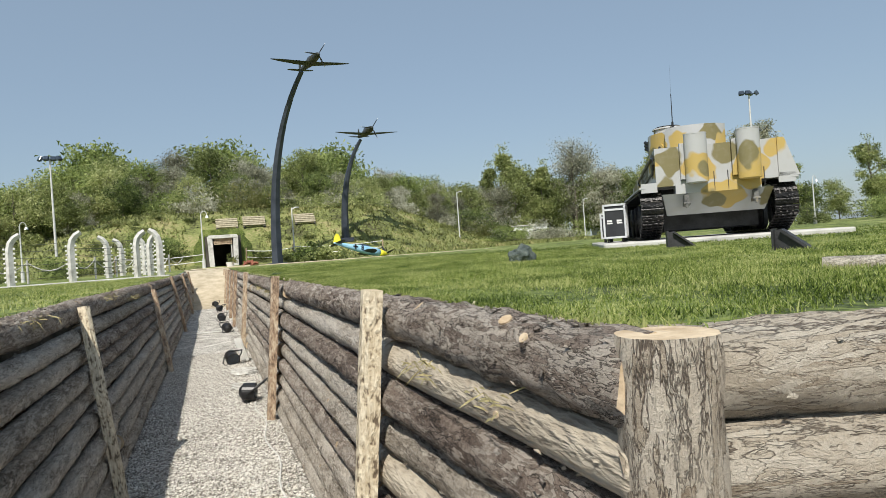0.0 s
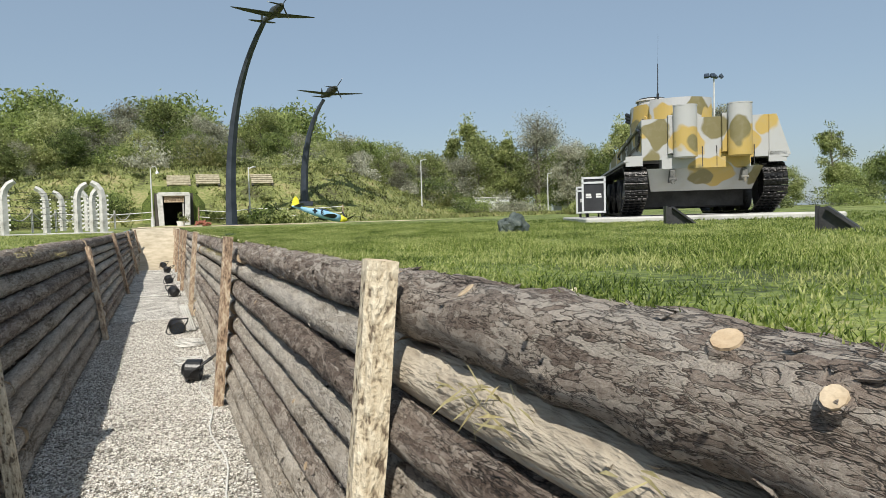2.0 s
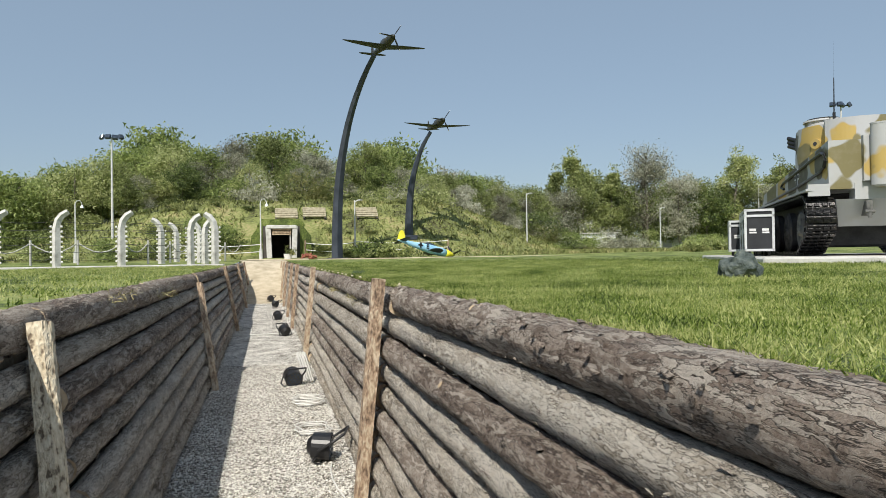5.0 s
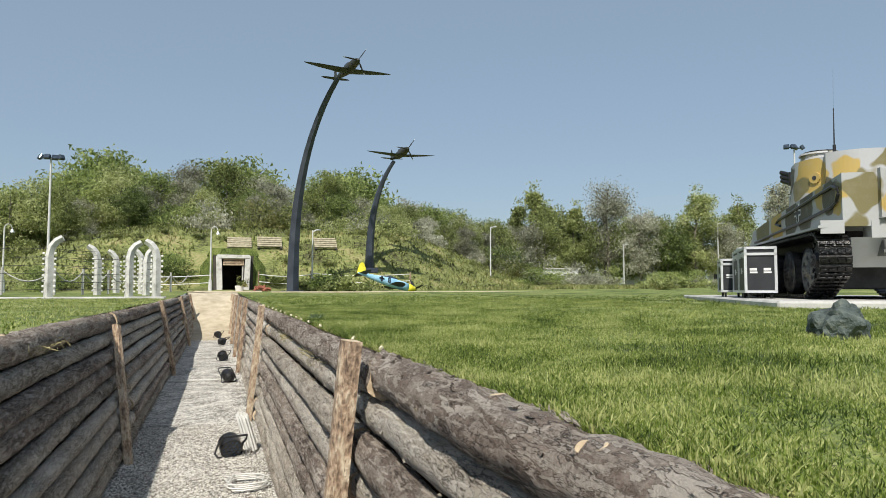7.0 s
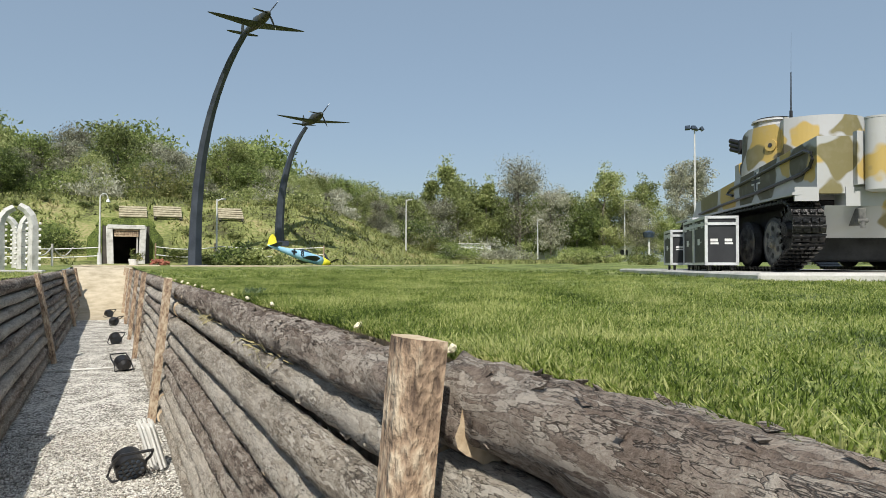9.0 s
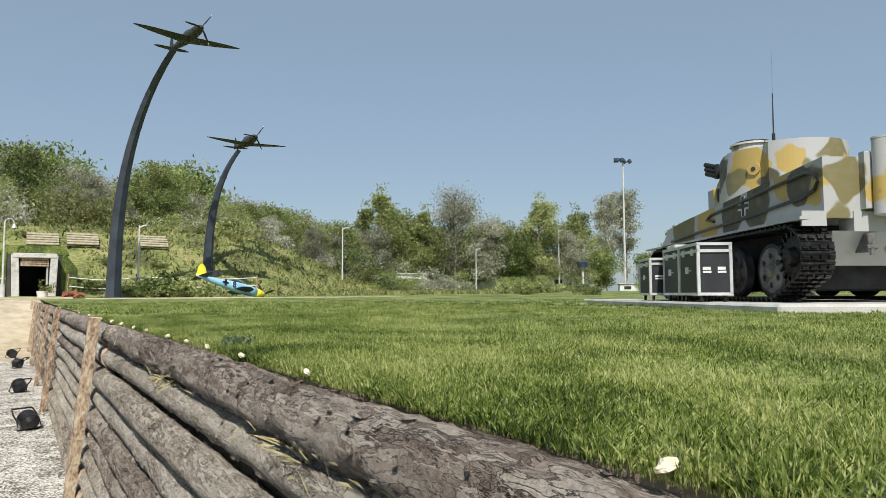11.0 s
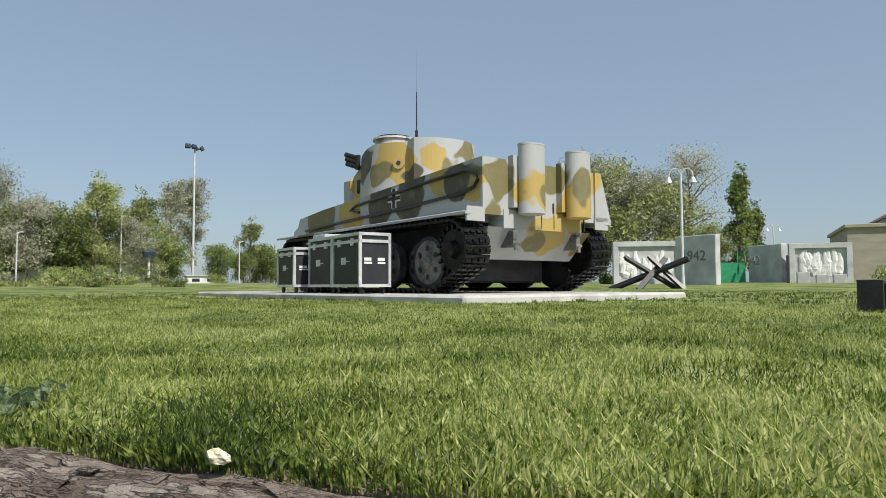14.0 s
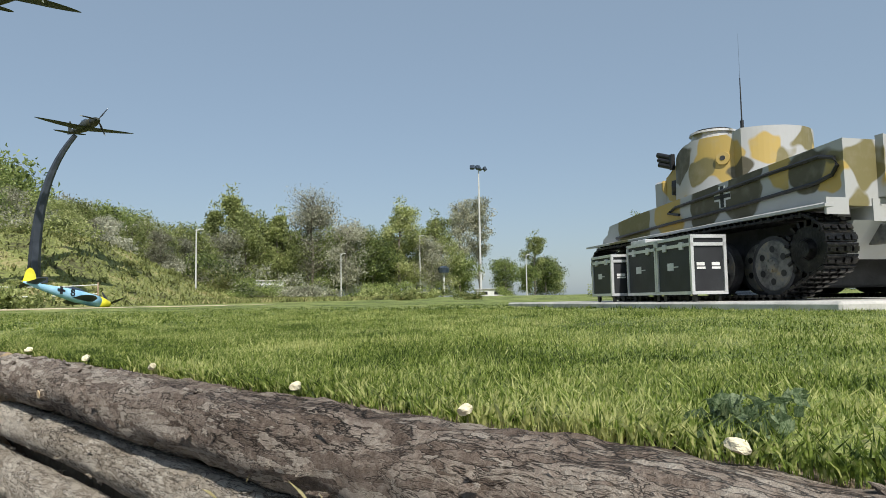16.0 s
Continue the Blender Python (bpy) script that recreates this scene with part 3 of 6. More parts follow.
wall_right = bank("wall_right", 1, "trench wall of stacked barked logs held by upright posts")
wall_left = bank("wall_left", -1, "shaded trench wall of stacked barked logs held by upright posts")
rng = random.Random(5)
ROWS_OF_LOGS = 9
for wall, side in ((wall_right, 1), (wall_left, -1)):
    joints = [0.84, 2.6, 6.85, 12.75, 17.9, 23.0, 28.5, 34.3] if side > 0 else [-3.3, 0.6, 5.7, 12.2, 19.3, 25.0, 30.0, 34.3]
    z = 0.0
    for k in range(ROWS_OF_LOGS):
        top = k == ROWS_OF_LOGS - 1
        r0 = 0.095 if top else 0.0745
        zc = z + r0
        z += 2 * r0 * 1.0
        for s, (a, b) in enumerate(zip(joints, joints[1:])):
            r = r0 * (rng.uniform(0.86, 1.03) if side > 0 else rng.uniform(0.84, 0.97))
            if top:
                a, b = a + rng.uniform(-0.3, 0.1) * (s > 0), b + 0.02
            face = 0.52 + 0.16 * zc / 1.4 if side > 0 else -0.69 - 0.28 * zc / 1.4
            xc = face + side * (r0 + (rng.uniform(-0.012, 0.022) if side > 0 else rng.uniform(-0.03, 0.025)))
            if side > 0 and k == ROWS_OF_LOGS - 2:
                xc += 0.02
            if top and side > 0:
                xc += 0.005
            near = b < 14
            dusty = not top and rng.random() < (0.65 if side > 0 else 0.75)
            if side > 0 and k == ROWS_OF_LOGS - 2 and s == 0:
                dusty = True
            smooth_log = side > 0 and k in (ROWS_OF_LOGS - 2, ROWS_OF_LOGS - 5) and s == 0
            me = log_mesh(b - a - 0.015, r, rng.randrange(10000), 24 if top and near else 14 if near else 10, (0.028 if top else 0.04) if near and side > 0 else 0.06 if near else 0.25,
                          (9 if top else 2) if near else 0, M_STRIPPED if smooth_log else M_DUSTY if dusty else M_BARK, 0.3 if smooth_log else 1.25 if not dusty else 0.9, (int((b - a) * (70 if top else 26)) if near else 0))
            ob = new("log", me)
            ob.parent = wall
            dz = rng.uniform(-0.006, 0.006)
            drop = 0.018 if top and side > 0 and s > 1 else 0.0
            xa = xc + (0.80 - xc) * 0.85 if side > 0 and s == 0 else xc
            place_between(ob, (xa, a, zc + dz - drop), (xc + rng.uniform(-0.01, 0.01), b - 0.015, zc - dz - drop), rng.uniform(0, 360))
    posts = [(2.45, 0.02, M_BIRCH, 0.12), (6.75, 0.0, M_BOARD, 0.14), (12.75, 0.1, M_BOARD, 0.12), (17.9, 0, M_BOARD, 0.11), (21, 0, M_BOARD, 0.10), (25.0, 0, M_BOARD, 0.11), (29, 0, M_BOARD, 0.1), (33, 0, M_BOARD, 0.1)] if side > 0 else \
            [(-1.2, 0, M_BOARD, 0.11), (5.45, -0.55, M_BIRCH, 0.10), (11.8, -0.8, M_BOARD, 0.12), (17.8, 0.0, M_BOARD, 0.17), (24.8, 0, M_BOARD, 0.17), (31, 0, M_BOARD, 0.1)]
    for y, lean, mat, w in posts:
        ob = new("post", post_mesh(w, 0.075, 1.49, y, mat))
        ob.parent = wall
        foot, head = (0.52, 0.672) if side > 0 else (-0.69, -0.965)
        a, b = Vector((foot - side * 0.005, y + lean * 1.0, -0.06)), Vector((head - side * 0.012, y, 1.44))
        up = (b - a).normalized()
        out = Vector((-side, 0, 0))
        out = (out - up * out.dot(up)).normalized()
        ax = up.cross(out) * -1
        m3 = Matrix((ax, -out, up)).transposed().to_4x4()
        ob.matrix_basis = Matrix.Translation(a) @ m3

# the corner: a thick round post and the logs of the side wall that turns away
corner = tagged(new("wall_corner", None), "side wall of stripped logs at the trench corner", "trench wall", kind="structure")
for k in range(7):
    r = 0.10 if k else 0.11
    zc = 1.262 - k * 0.195
    ob = new("log", log_mesh(2.9, r, 60 + k, 20, 0.035, 6, M_PEELED, 0.8, 40))
    ob.parent = corner
    place_between(ob, (0.88, 1.0, zc), (3.65, 0.06, zc + 0.02 * (k % 2)), 40 * k)
ob = new("post", log_mesh(1.44, 0.097, 77, 24, 0.035, 2, M_PEELED, 0.9, 40))
ob.parent = corner
place_between(ob, (0.80, 0.84, -0.05), (0.815, 0.84, 1.372), 20)
bm = bmesh.new()
box(bm, -1.2, -3.6, -0.05, 3.7, -3.3, G)
box(bm, 3.5, -3.3, -0.05, 3.8, 0.1, G)
prism(bm, [(1.0, -0.1), (3.6, -0.1), (3.6, G - 0.015), (1.0, G - 0.015)], 0, 0.06, m=pose(0, 1.45, 0, 0, 0, -19))
tagged(finish("wall_back", bm, M_SOIL), "earth sides at the start of the trench", "trench wall", kind="structure")

# ---- grass blades ----
def grass(name, label, x0, x1, y0, y1, count, h, w, seed, falloff=0.0):
    r = np.random.default_rng(seed)
    u = r.random(count)
    x = x0 + (x1 - x0) * (u ** (1 + falloff))
    y = y0 + (y1 - y0) * r.random(count)
    # blades stand in loose tufts of seven
    head = (np.arange(count) // 7) * 7
    x, y = x[head] + r.normal(0, 0.035, count), y[head] + r.normal(0, 0.035, count)
    x = np.maximum(x, x0)
    patch = np.array([noise.noise(Vector((a * 1.3, b * 1.3, 5))) for a, b in zip(x[::7], y[::7])]).repeat(7)[:count]
    tuft = np.array([noise.noise(Vector((a * 7, b * 7, 2))) for a, b in zip(x[::7], y[::7])]).repeat(7)[:count]
    hh = h * (0.35 + 0.85 * r.random(count)) * (1 + 0.45 * patch + 0.5 * tuft)
    a = r.random(count) * 2 * np.pi
    lean = (r.random(count) ** 1.2) * 1.05 * hh
    b = r.random(count) * 2 * np.pi
    z = np.full(count, G - 0.012) + 0.45 * np.clip((np.hypot(x, y - 6) - 14) / 46, 0, 1) ** 2
    dx, dy = np.cos(a) * w / 2, np.sin(a) * w / 2
    lx, ly = np.cos(b) * lean, np.sin(b) * lean
    v = np.empty((count, 4, 3))
    v[:, 0] = np.stack([x, y, z], 1)
    v[:, 1] = np.stack([x + dx + lx * 0.25, y + dy + ly * 0.25, z + hh * 0.5], 1)
    v[:, 2] = np.stack([x + lx, y + ly, z + hh], 1)
    v[:, 3] = np.stack([x - dx + lx * 0.25, y - dy + ly * 0.25, z + hh * 0.5], 1)
    q = np.arange(count * 4).reshape(count, 4)
    return tagged(new(name, fast_mesh(name, v.reshape(-1, 3), q, M_GRASS)), label, "grass", kind="stuff")


grass("grass", "long bright green lawn grass beside the log wall", 0.805, 3.2, 0.98, 15, 165000, 0.045, 0.0048, 1, 0.45)
grass("grass", "thick green lawn grass along the top log", 0.80, 1.75, 4.5, 13, 70000, 0.043, 0.0042, 8, 0.3)
grass("grass", "green lawn grass", 3.2, 8.0, -2, 18, 120000, 0.042, 0.0075, 2, 0.25)
grass("grass", "green lawn grass", 8.0, 22.0, -6, 30, 50000, 0.055, 0.017, 3, 0.2)
grass("grass", "green lawn grass", 0.9, 8.0, 15, 32, 26000, 0.055, 0.016, 4)
grass("grass", "green lawn grass", -6, -1.1, 2, 24, 30000, 0.05, 0.012, 6)
grass("grass", "green lawn grass", 1.6, 3.3, 0.35, 1.0, 4500, 0.056, 0.005, 7)


r = np.random.default_rng(9)
n = 26000
xy = np.stack([r.uniform(-12, 27, n), r.uniform(37, 58, n)], 1)
xy = np.array([p for p in xy if not (-1.2 < p[0] < 2.7 and p[1] < 41.6)])
n = len(xy)
zz = np.array([land(*p) for p in xy])
a, hh = r.random(n) * 6.283, r.uniform(0.08, 0.26, n)
c3 = np.column_stack([xy, zz - 0.03])
d3 = np.column_stack([np.cos(a), np.sin(a), np.zeros(n)]) * 0.05
t3 = np.column_stack([r.normal(0, 0.08, n), r.normal(0, 0.08, n), hh])
tuft = np.stack([c3 - d3, c3 + d3, c3 + d3 * 0.5 + t3, c3 - d3 * 0.5 + t3 * 0.9], 1).reshape(-1, 3)
tagged(new("meadow_grass", fast_mesh("meadow_grass", tuft, np.arange(n * 4).reshape(n, 4), M_MOUND)), "rough yellowish meadow grass on the mound", "grass", kind="stuff")


# ---- loose chips on the trench floor, straw caught on the logs ----
r = np.random.default_rng(31)
n = 30000
px, py = r.uniform(-0.72, 0.54, n), 1.2 + 11.5 * r.random(n) ** 1.35
size = r.uniform(0.006, 0.015, n)
oct6 = np.array([(1, 0, 0), (-1, 0, 0), (0, 1, 0), (0, -1, 0), (0, 0, 1), (0, 0, -1)], float)
tri8 = np.array([(0, 2, 4), (2, 1, 4), (1, 3, 4), (3, 0, 4), (2, 0, 5), (1, 2, 5), (3, 1, 5), (0, 3, 5)])
spin = r.random(n) * 6.283
v = oct6[None] * (size[:, None, None] * r.uniform(0.6, 1.3, (n, 6, 1))) * np.array([1, 0.8, 0.75])
v = np.stack([v[..., 0] * np.cos(spin)[:, None] - v[..., 1] * np.sin(spin)[:, None] + v[..., 2] * 0.4, v[..., 0] * np.sin(spin)[:, None] + v[..., 1] * np.cos(spin)[:, None], v[..., 2] + v[..., 0] * 0.3], -1)
v += np.stack([px, py, np.full(n, 0.006)], 1)[:, None]
f = (np.arange(n)[:, None, None] * 6 + tri8[None]).reshape(-1, 3)
tagged(new("gravel", fast_mesh("gravel", v.reshape(-1, 3), f, M_STONE)), "loose pale crushed stone chips on the trench floor", "gravel", kind="stuff")


def straw(x, y, z, spread, count, seed):
    q = np.random.default_rng(seed)
    c = np.stack([x + q.normal(0, 0.02, count), y + q.normal(0, spread, count), z + q.normal(0, 0.012, count)], 1)
    d = np.stack([q.normal(0, 0.35, count), q.normal(0, 1, count), q.normal(-0.15, 0.4, count)], 1)
    d *= q.uniform(0.03, 0.11, (count, 1)) / np.linalg.norm(d, axis=1)[:, None]
    w = np.array([0.0004, 0.0004, 0.0008])
    vs = np.stack([c - w, c + w, c + d * 0.6 + w * 0.8 + np.array([0, 0, 0.006]), c + d], 1).reshape(-1, 3)
    tagged(new("straw", fast_mesh("straw", vs, np.arange(count * 4).reshape(count, 4), M_STRAW)), "wisps of dry grass caught on the log wall", "straw", kind="stuff")


for k, (x, y, z, w, c) in enumerate(((0.665, 1.95, 1.175, 0.08, 34), (0.67, 1.4, 1.17, 0.07, 18), (-0.955, 4.2, 1.33, 0.25, 60), (-0.95, 7.2, 1.34, 0.3, 80), (-0.93, 9.0, 1.27, 0.3, 80), (0.69, 8.6, 1.20, 0.2, 50), (0.68, 10.4, 1.2, 0.2, 50))):
    straw(x, y, z, w, c, 50 + k)


# ---- trees ----
def tree_mesh(h, crown_w, low, leaves, size, seed, shape="round", leaf=None, limbs=14, trunk=0.16):
    """A tapered trunk with limbs, and a crown of many small leaves gathered in clumps of uneven outline."""
    rnd = random.Random(seed)
    r = np.random.default_rng(seed)
    bm = bmesh.new()
    pts = [Vector((0.25 * noise.noise(Vector((k * 0.6, seed, 0))) * k * 0.3, 0.25 * noise.noise(Vector((k * 0.6, 0, seed))) * k * 0.3, h * 0.92 * k / 6)) for k in range(7)]
    tube(bm, pts, [trunk * (1 - 0.14 * k) for k in range(7)], 7)
    tips = []
    for i in range(limbs):
        f = rnd.uniform(low, 0.95)
        base = pts[min(5, int(f * 6))].lerp(pts[min(6, int(f * 6) + 1)], f * 6 % 1)
        a = rnd.uniform(0, 2 * math.pi)
        t = (f - low) / (1 - low)
        if shape == "round":
            reach = crown_w / 2 * (0.55 + 0.45 * math.sin(math.pi * min(1, 0.15 + t * 0.85))) * rnd.uniform(0.6, 1.05)
        elif shape == "cone":
            reach = crown_w / 2 * (1.02 - t) * rnd.uniform(0.8, 1.1)
        else:
            reach = crown_w / 2 * (0.35 + 0.65 * math.sin(math.pi * (0.1 + 0.85 * t))) * rnd.uniform(0.6, 1.1)
        rise = reach * (rnd.uniform(0.25, 0.9) if shape != "poplar" else rnd.uniform(1.4, 2.4))
        tip = base + Vector((math.cos(a) * reach, math.sin(a) * reach, min(rise, h * 1.02 - base.z)))
        mid = base.lerp(tip, 0.5) + Vector((0, 0, 0.1 * reach))
        tube(bm, [base, mid, tip], [trunk * 0.35, trunk * 0.22, trunk * 0.06], 4)
        tips += [(tip, 1.0), (mid, 0.8), (base.lerp(tip, 0.75) + Vector((rnd.uniform(-.4, .4), rnd.uniform(-.4, .4), rnd.uniform(-.3, .3))), 0.9)]
        for _ in range(2):
            tw = mid + Vector((rnd.uniform(-1, 1), rnd.uniform(-1, 1), rnd.uniform(0.2, 1))) * reach * 0.5
            tube(bm, [mid, tw], [trunk * 0.12, trunk * 0.04], 3)
            tips.append((tw, 0.7))
    tips.append((pts[-1] + Vector((0, 0, h * 0.05)), 0.8))
    c = np.array([p[0][:] for p in tips])
    wts = np.array([p[1] for p in tips])
    pick = r.choice(len(tips), leaves, p=wts / wts.sum())
    spread = crown_w * (0.105 if shape != "poplar" else 0.13)
    p = c[pick] + np.clip(r.normal(0, 1, (leaves, 3)), -1.5, 1.5) * spread * np.array([1, 1, 0.8]) * (0.6 + 0.6 * r.random((leaves, 1)))
    p[:, 2] = np.maximum(p[:, 2], h * low * 0.55)
    p[:, 2] *= np.minimum(1, h / np.percentile(p[:, 2], 99.7))
    d1 = r.normal(0, 1, (leaves, 3))
    d1 /= np.linalg.norm(d1, axis=1)[:, None]
    d2 = np.cross(d1, r.normal(0, 1, (leaves, 3)))
    d2 /= np.linalg.norm(d2, axis=1)[:, None]
    s = size * 0.95 * (0.5 + 1.0 * r.random((leaves, 1)))
    v = np.stack([p - d1 * s, p + d2 * s * 0.75, p + d1 * s], 1).reshape(-1, 3)
    crown = fast_mesh("crown", v, np.arange(leaves * 3).reshape(leaves, 3), leaf or M_LEAF)
    wood = bpy.data.meshes.new("trunk")
    bm.to_mesh(wood)
    bm.free()
    wood.materials.append(M_TRUNK)
    return wood, crown


TREES = {
    "broad": (tree_mesh(8.5, 6.0, 0.14, 9500, 0.155, 1, leaf=M_LEAF, limbs=20), "leafy spring tree with a broad green crown"),
    "dense": (tree_mesh(7.5, 6.4, 0.06, 9500, 0.165, 2, leaf=M_LEAF_DARK, limbs=22), "dense dark green tree with a low crown"),
    "grey": (tree_mesh(8.5, 5.4, 0.16, 8000, 0.12, 3, leaf=M_LEAF_GREY, limbs=24), "tree with sparse greyish blossom and bare twigs"),
    "slim": (tree_mesh(8.5, 3.2, 0.22, 7500, 0.115, 4, leaf=M_LEAF, limbs=18), "slim young tree with light green leaves"),
    "poplar": (tree_mesh(12, 3.0, 0.18, 8000, 0.13, 5, shape="poplar", leaf=M_LEAF_GREY, limbs=24), "tall narrow poplar with pale leaves"),
    "cone": (tree_mesh(8.5, 2.6, 0.08, 8500, 0.13, 6, shape="cone", leaf=M_LEAF_DARK, limbs=26), "dark green conical cypress"),
    "spire": (tree_mesh(10, 3.6, 0.10, 8500, 0.145, 8, shape="cone", leaf=M_LEAF, limbs=26), "tall pointed green tree"),
    "bare": (tree_mesh(10, 5.0, 0.25, 8000, 0.075, 7, leaf=M_LEAF_GREY, limbs=38), "nearly bare grey-twigged tree"),
}


def plant(kind, x, y, h, spin=None, sink=0.1):
    (wood, crown), label = TREES[kind]
    base = {"broad": 8.5, "dense": 7.5, "grey": 8.5, "slim": 8.5, "poplar": 12, "cone": 8.5, "spire": 10, "bare": 10}[kind]
    k = h / base
    m = pose(x, y, land(x, y) - sink, 0, 0, rng.uniform(0, 360) if spin is None else spin)
    t = tagged(new("tree"), label, "tree", "trees round the park")
    t.matrix_basis = m @ Matrix.Diagonal((k, k, k, 1))
    for nm, me in (("trunk", wood), ("crown", crown)):
        o = new(nm, me)
        o.parent = t


# wood behind the mound
for x, y, kind, top in [(-14, 54, "dense", 7.0), (-11, 60, "broad", 8.5), (-18, 58, "dense", 6.5), (-22, 56, "broad", 5.5), (-27, 56, "dense", 4.6), (-33, 60, "broad", 5.0), (-8.5, 52, "dense", 8.0),
                        (-6, 56, "broad", 9.0), (-3.5, 51, "dense", 7.8), (-2.5, 58, "grey", 10.0), (0.5, 55, "broad", 9.6), (2.5, 59, "grey", 9.4), (4, 54, "grey", 7.8), (6, 57, "dense", 8.0), (7.5, 55, "broad", 9.2), (8.7, 58, "dense", 9.6),
                        (10.5, 56, "grey", 7.4), (12.5, 58, "grey", 7.0), (14.5, 56, "broad", 7.0), (17, 60, "dense", 7.6), (19.5, 58, "broad", 6.4), (21.5, 62, "grey", 7.0), (24, 60, "broad", 6.6), (26.5, 64, "grey", 6.8), (-5, 47, "dense", 6.2),
                        (-8, 46, "broad", 6.0), (-11.5, 49, "broad", 6.4), (-15, 48, "dense", 5.6), (2, 51, "dense", 6.9), (5.5, 51.5, "grey", 6.4), (-1, 49, "broad", 6.6), (-19, 50, "broad", 4.8), (-24, 49, "dense", 4.4), (13.5, 62, "dense", 8.2)]:
    plant(kind, x, y, (top - land(x, y) + G) * 0.92 + 0.3)
# the front edge of the wood, crown against crown along the top of the mound
for x, y, kind, top in [(2.0, 49, "grey", 7.6), (3.7, 49.4, "grey", 7.5), (10.2, 50, "grey", 7.1), (12, 50, "broad", 6.8), (13.7, 50.5, "grey", 6.4), (15.6, 50.5, "broad", 6.2), (17.5, 51, "grey", 6.1), (-2.1, 50, "grey", 8.7), (-14, 50.5, "broad", 7.0),
                        (-11.8, 51, "dense", 7.5), (-10, 52, "broad", 8.3), (-8, 50, "grey", 7.1), (-5.9, 51, "broad", 8.8), (-4, 50, "grey", 8.0), (3.9, 52, "grey", 8.8), (12.2, 52, "broad", 7.5), (15.2, 53, "grey", 7.0), (18.4, 53, "broad", 6.2), (20.5, 54, "grey", 6.0), (8.2, 51, "dense", 8.0)]:
    plant(kind, x, y, top - land(x, y) + 0.2)
# trees across the far lawn
for x, y, kind, h in [(29, 67, "spire", 9.0), (31.5, 68, "spire", 11.0), (34, 71, "spire", 9.6), (36.2, 68, "dense", 7.2), (38, 64.5, "bare", 11.0), (38.8, 66.5, "grey", 9.8), (31.8, 66.5, "broad", 8.2), (40.5, 64, "dense", 7.0), (41.8, 60, "dense", 5.8), (44.8, 59.5, "slim", 10.2), (46.5, 63, "dense", 6.6), (49, 61, "slim", 7.4), (51, 60.5, "slim", 9.6),
                      (72.5, 77, "poplar", 14.5), (75.5, 76, "poplar", 15.2), (48.1, 45.4, "slim", 5.8), (50.5, 46, "dense", 3.6), (45.5, 44, "dense", 2.6), (62, 60, "dense", 4.6), (66, 56, "broad", 4.6), (54, 66, "dense", 5.0), (70, 50, "broad", 5), (38.5, 30.2, "slim", 5.2), (41, 28, "dense", 3.4), (46, 30, "broad", 4.0),
                      (57.5, 18.2, "bare", 11.2), (60, 15.6, "broad", 10.8), (63, 17.5, "grey", 11.0), (62, 10.2, "bare", 12.0), (64, 12.5, "bare", 10.5), (44.7, 15.3, "slim", 4.2), (46, 17, "dense", 3.6), (55, 6.6, "cone", 8.9), (56.5, 5.2, "cone", 6.2), (58, 8, "broad", 4.8), (63, -7.2, "cone", 6.0), (43.5, 33, "dense", 3.0),
                      (25.5, 66, "broad", 6.6), (28, 63, "grey", 6.2), (30.5, 64, "broad", 6.4), (33.5, 63.5, "spire", 8.6), (35, 65, "broad", 7.4), (39.4, 61, "grey", 7.6), (42.5, 63, "broad", 7.2), (46, 60, "broad", 7.0), (47.8, 58, "grey", 6.4), (49.8, 58.5, "broad", 6.2), (52.5, 58.5, "dense", 4.6), (22, 67, "broad", 7.0), (55.5, 62, "dense", 3.6), (59, 15, "grey", 9.5), (61, 12.5, "broad", 8.6), (58.5, 20, "broad", 9.0), (27.5, 70, "grey", 6.5), (23, 74, "grey", 8), (19, 72, "grey", 8.6), (33, 78, "dense", 7), (44, 74, "dense", 6), (12, 70, "dense", 10), (2, 70, "dense", 10.5), (-8, 66, "dense", 9.5), (-20, 68, "dense", 7)]:
    plant(kind, x, y, h)

# low shrubs
def shrub_mesh(seed, leaves, w, h, size, leaf):
    r = np.random.default_rng(seed)
    n = 14
    c = np.stack([r.normal(0, w * 0.28, n), r.normal(0, w * 0.28, n), np.abs(r.normal(0, 1, n)) * h * 0.35 + 0.1 * h], 1)
    p = c[r.integers(0, n, leaves)] + np.clip(r.normal(0, 1, (leaves, 3)), -1.6, 1.6) * np.array([w, w, h]) * 0.13
    p[:, 2] = np.abs(p[:, 2])
    d1 = r.normal(0, 1, (leaves, 3)) + np.array([0, 0, 0.8])
    d1 /= np.linalg.norm(d1, axis=1)[:, None]
    d2 = np.cross(d1, r.normal(0, 1, (leaves, 3)))
    d2 /= np.linalg.norm(d2, axis=1)[:, None]
    s = size * (0.6 + 0.8 * r.random((leaves, 1)))
    v = np.stack([p - d1 * s, p - d2 * s * 0.45, p + d1 * s, p + d2 * s * 0.45], 1).reshape(-1, 3)
    return fast_mesh("shrub", v, np.arange(leaves * 4).reshape(leaves, 4), leaf)


SHRUBS = [shrub_mesh(20 + k, 1100, 1.5, 0.8, 0.075, m) for k, m in enumerate((M_SHRUB, M_SHRUB, M_LEAF, M_LEAF_DARK, M_LEAF_GREY))]


BUSHES = [shrub_mesh(30 + k, 3600, 1.5, 0.8, 0.032, m) for k, m in enumerate((M_SHRUB, M_SHRUB, M_LEAF, M_LEAF_DARK, M_LEAF_GREY))]


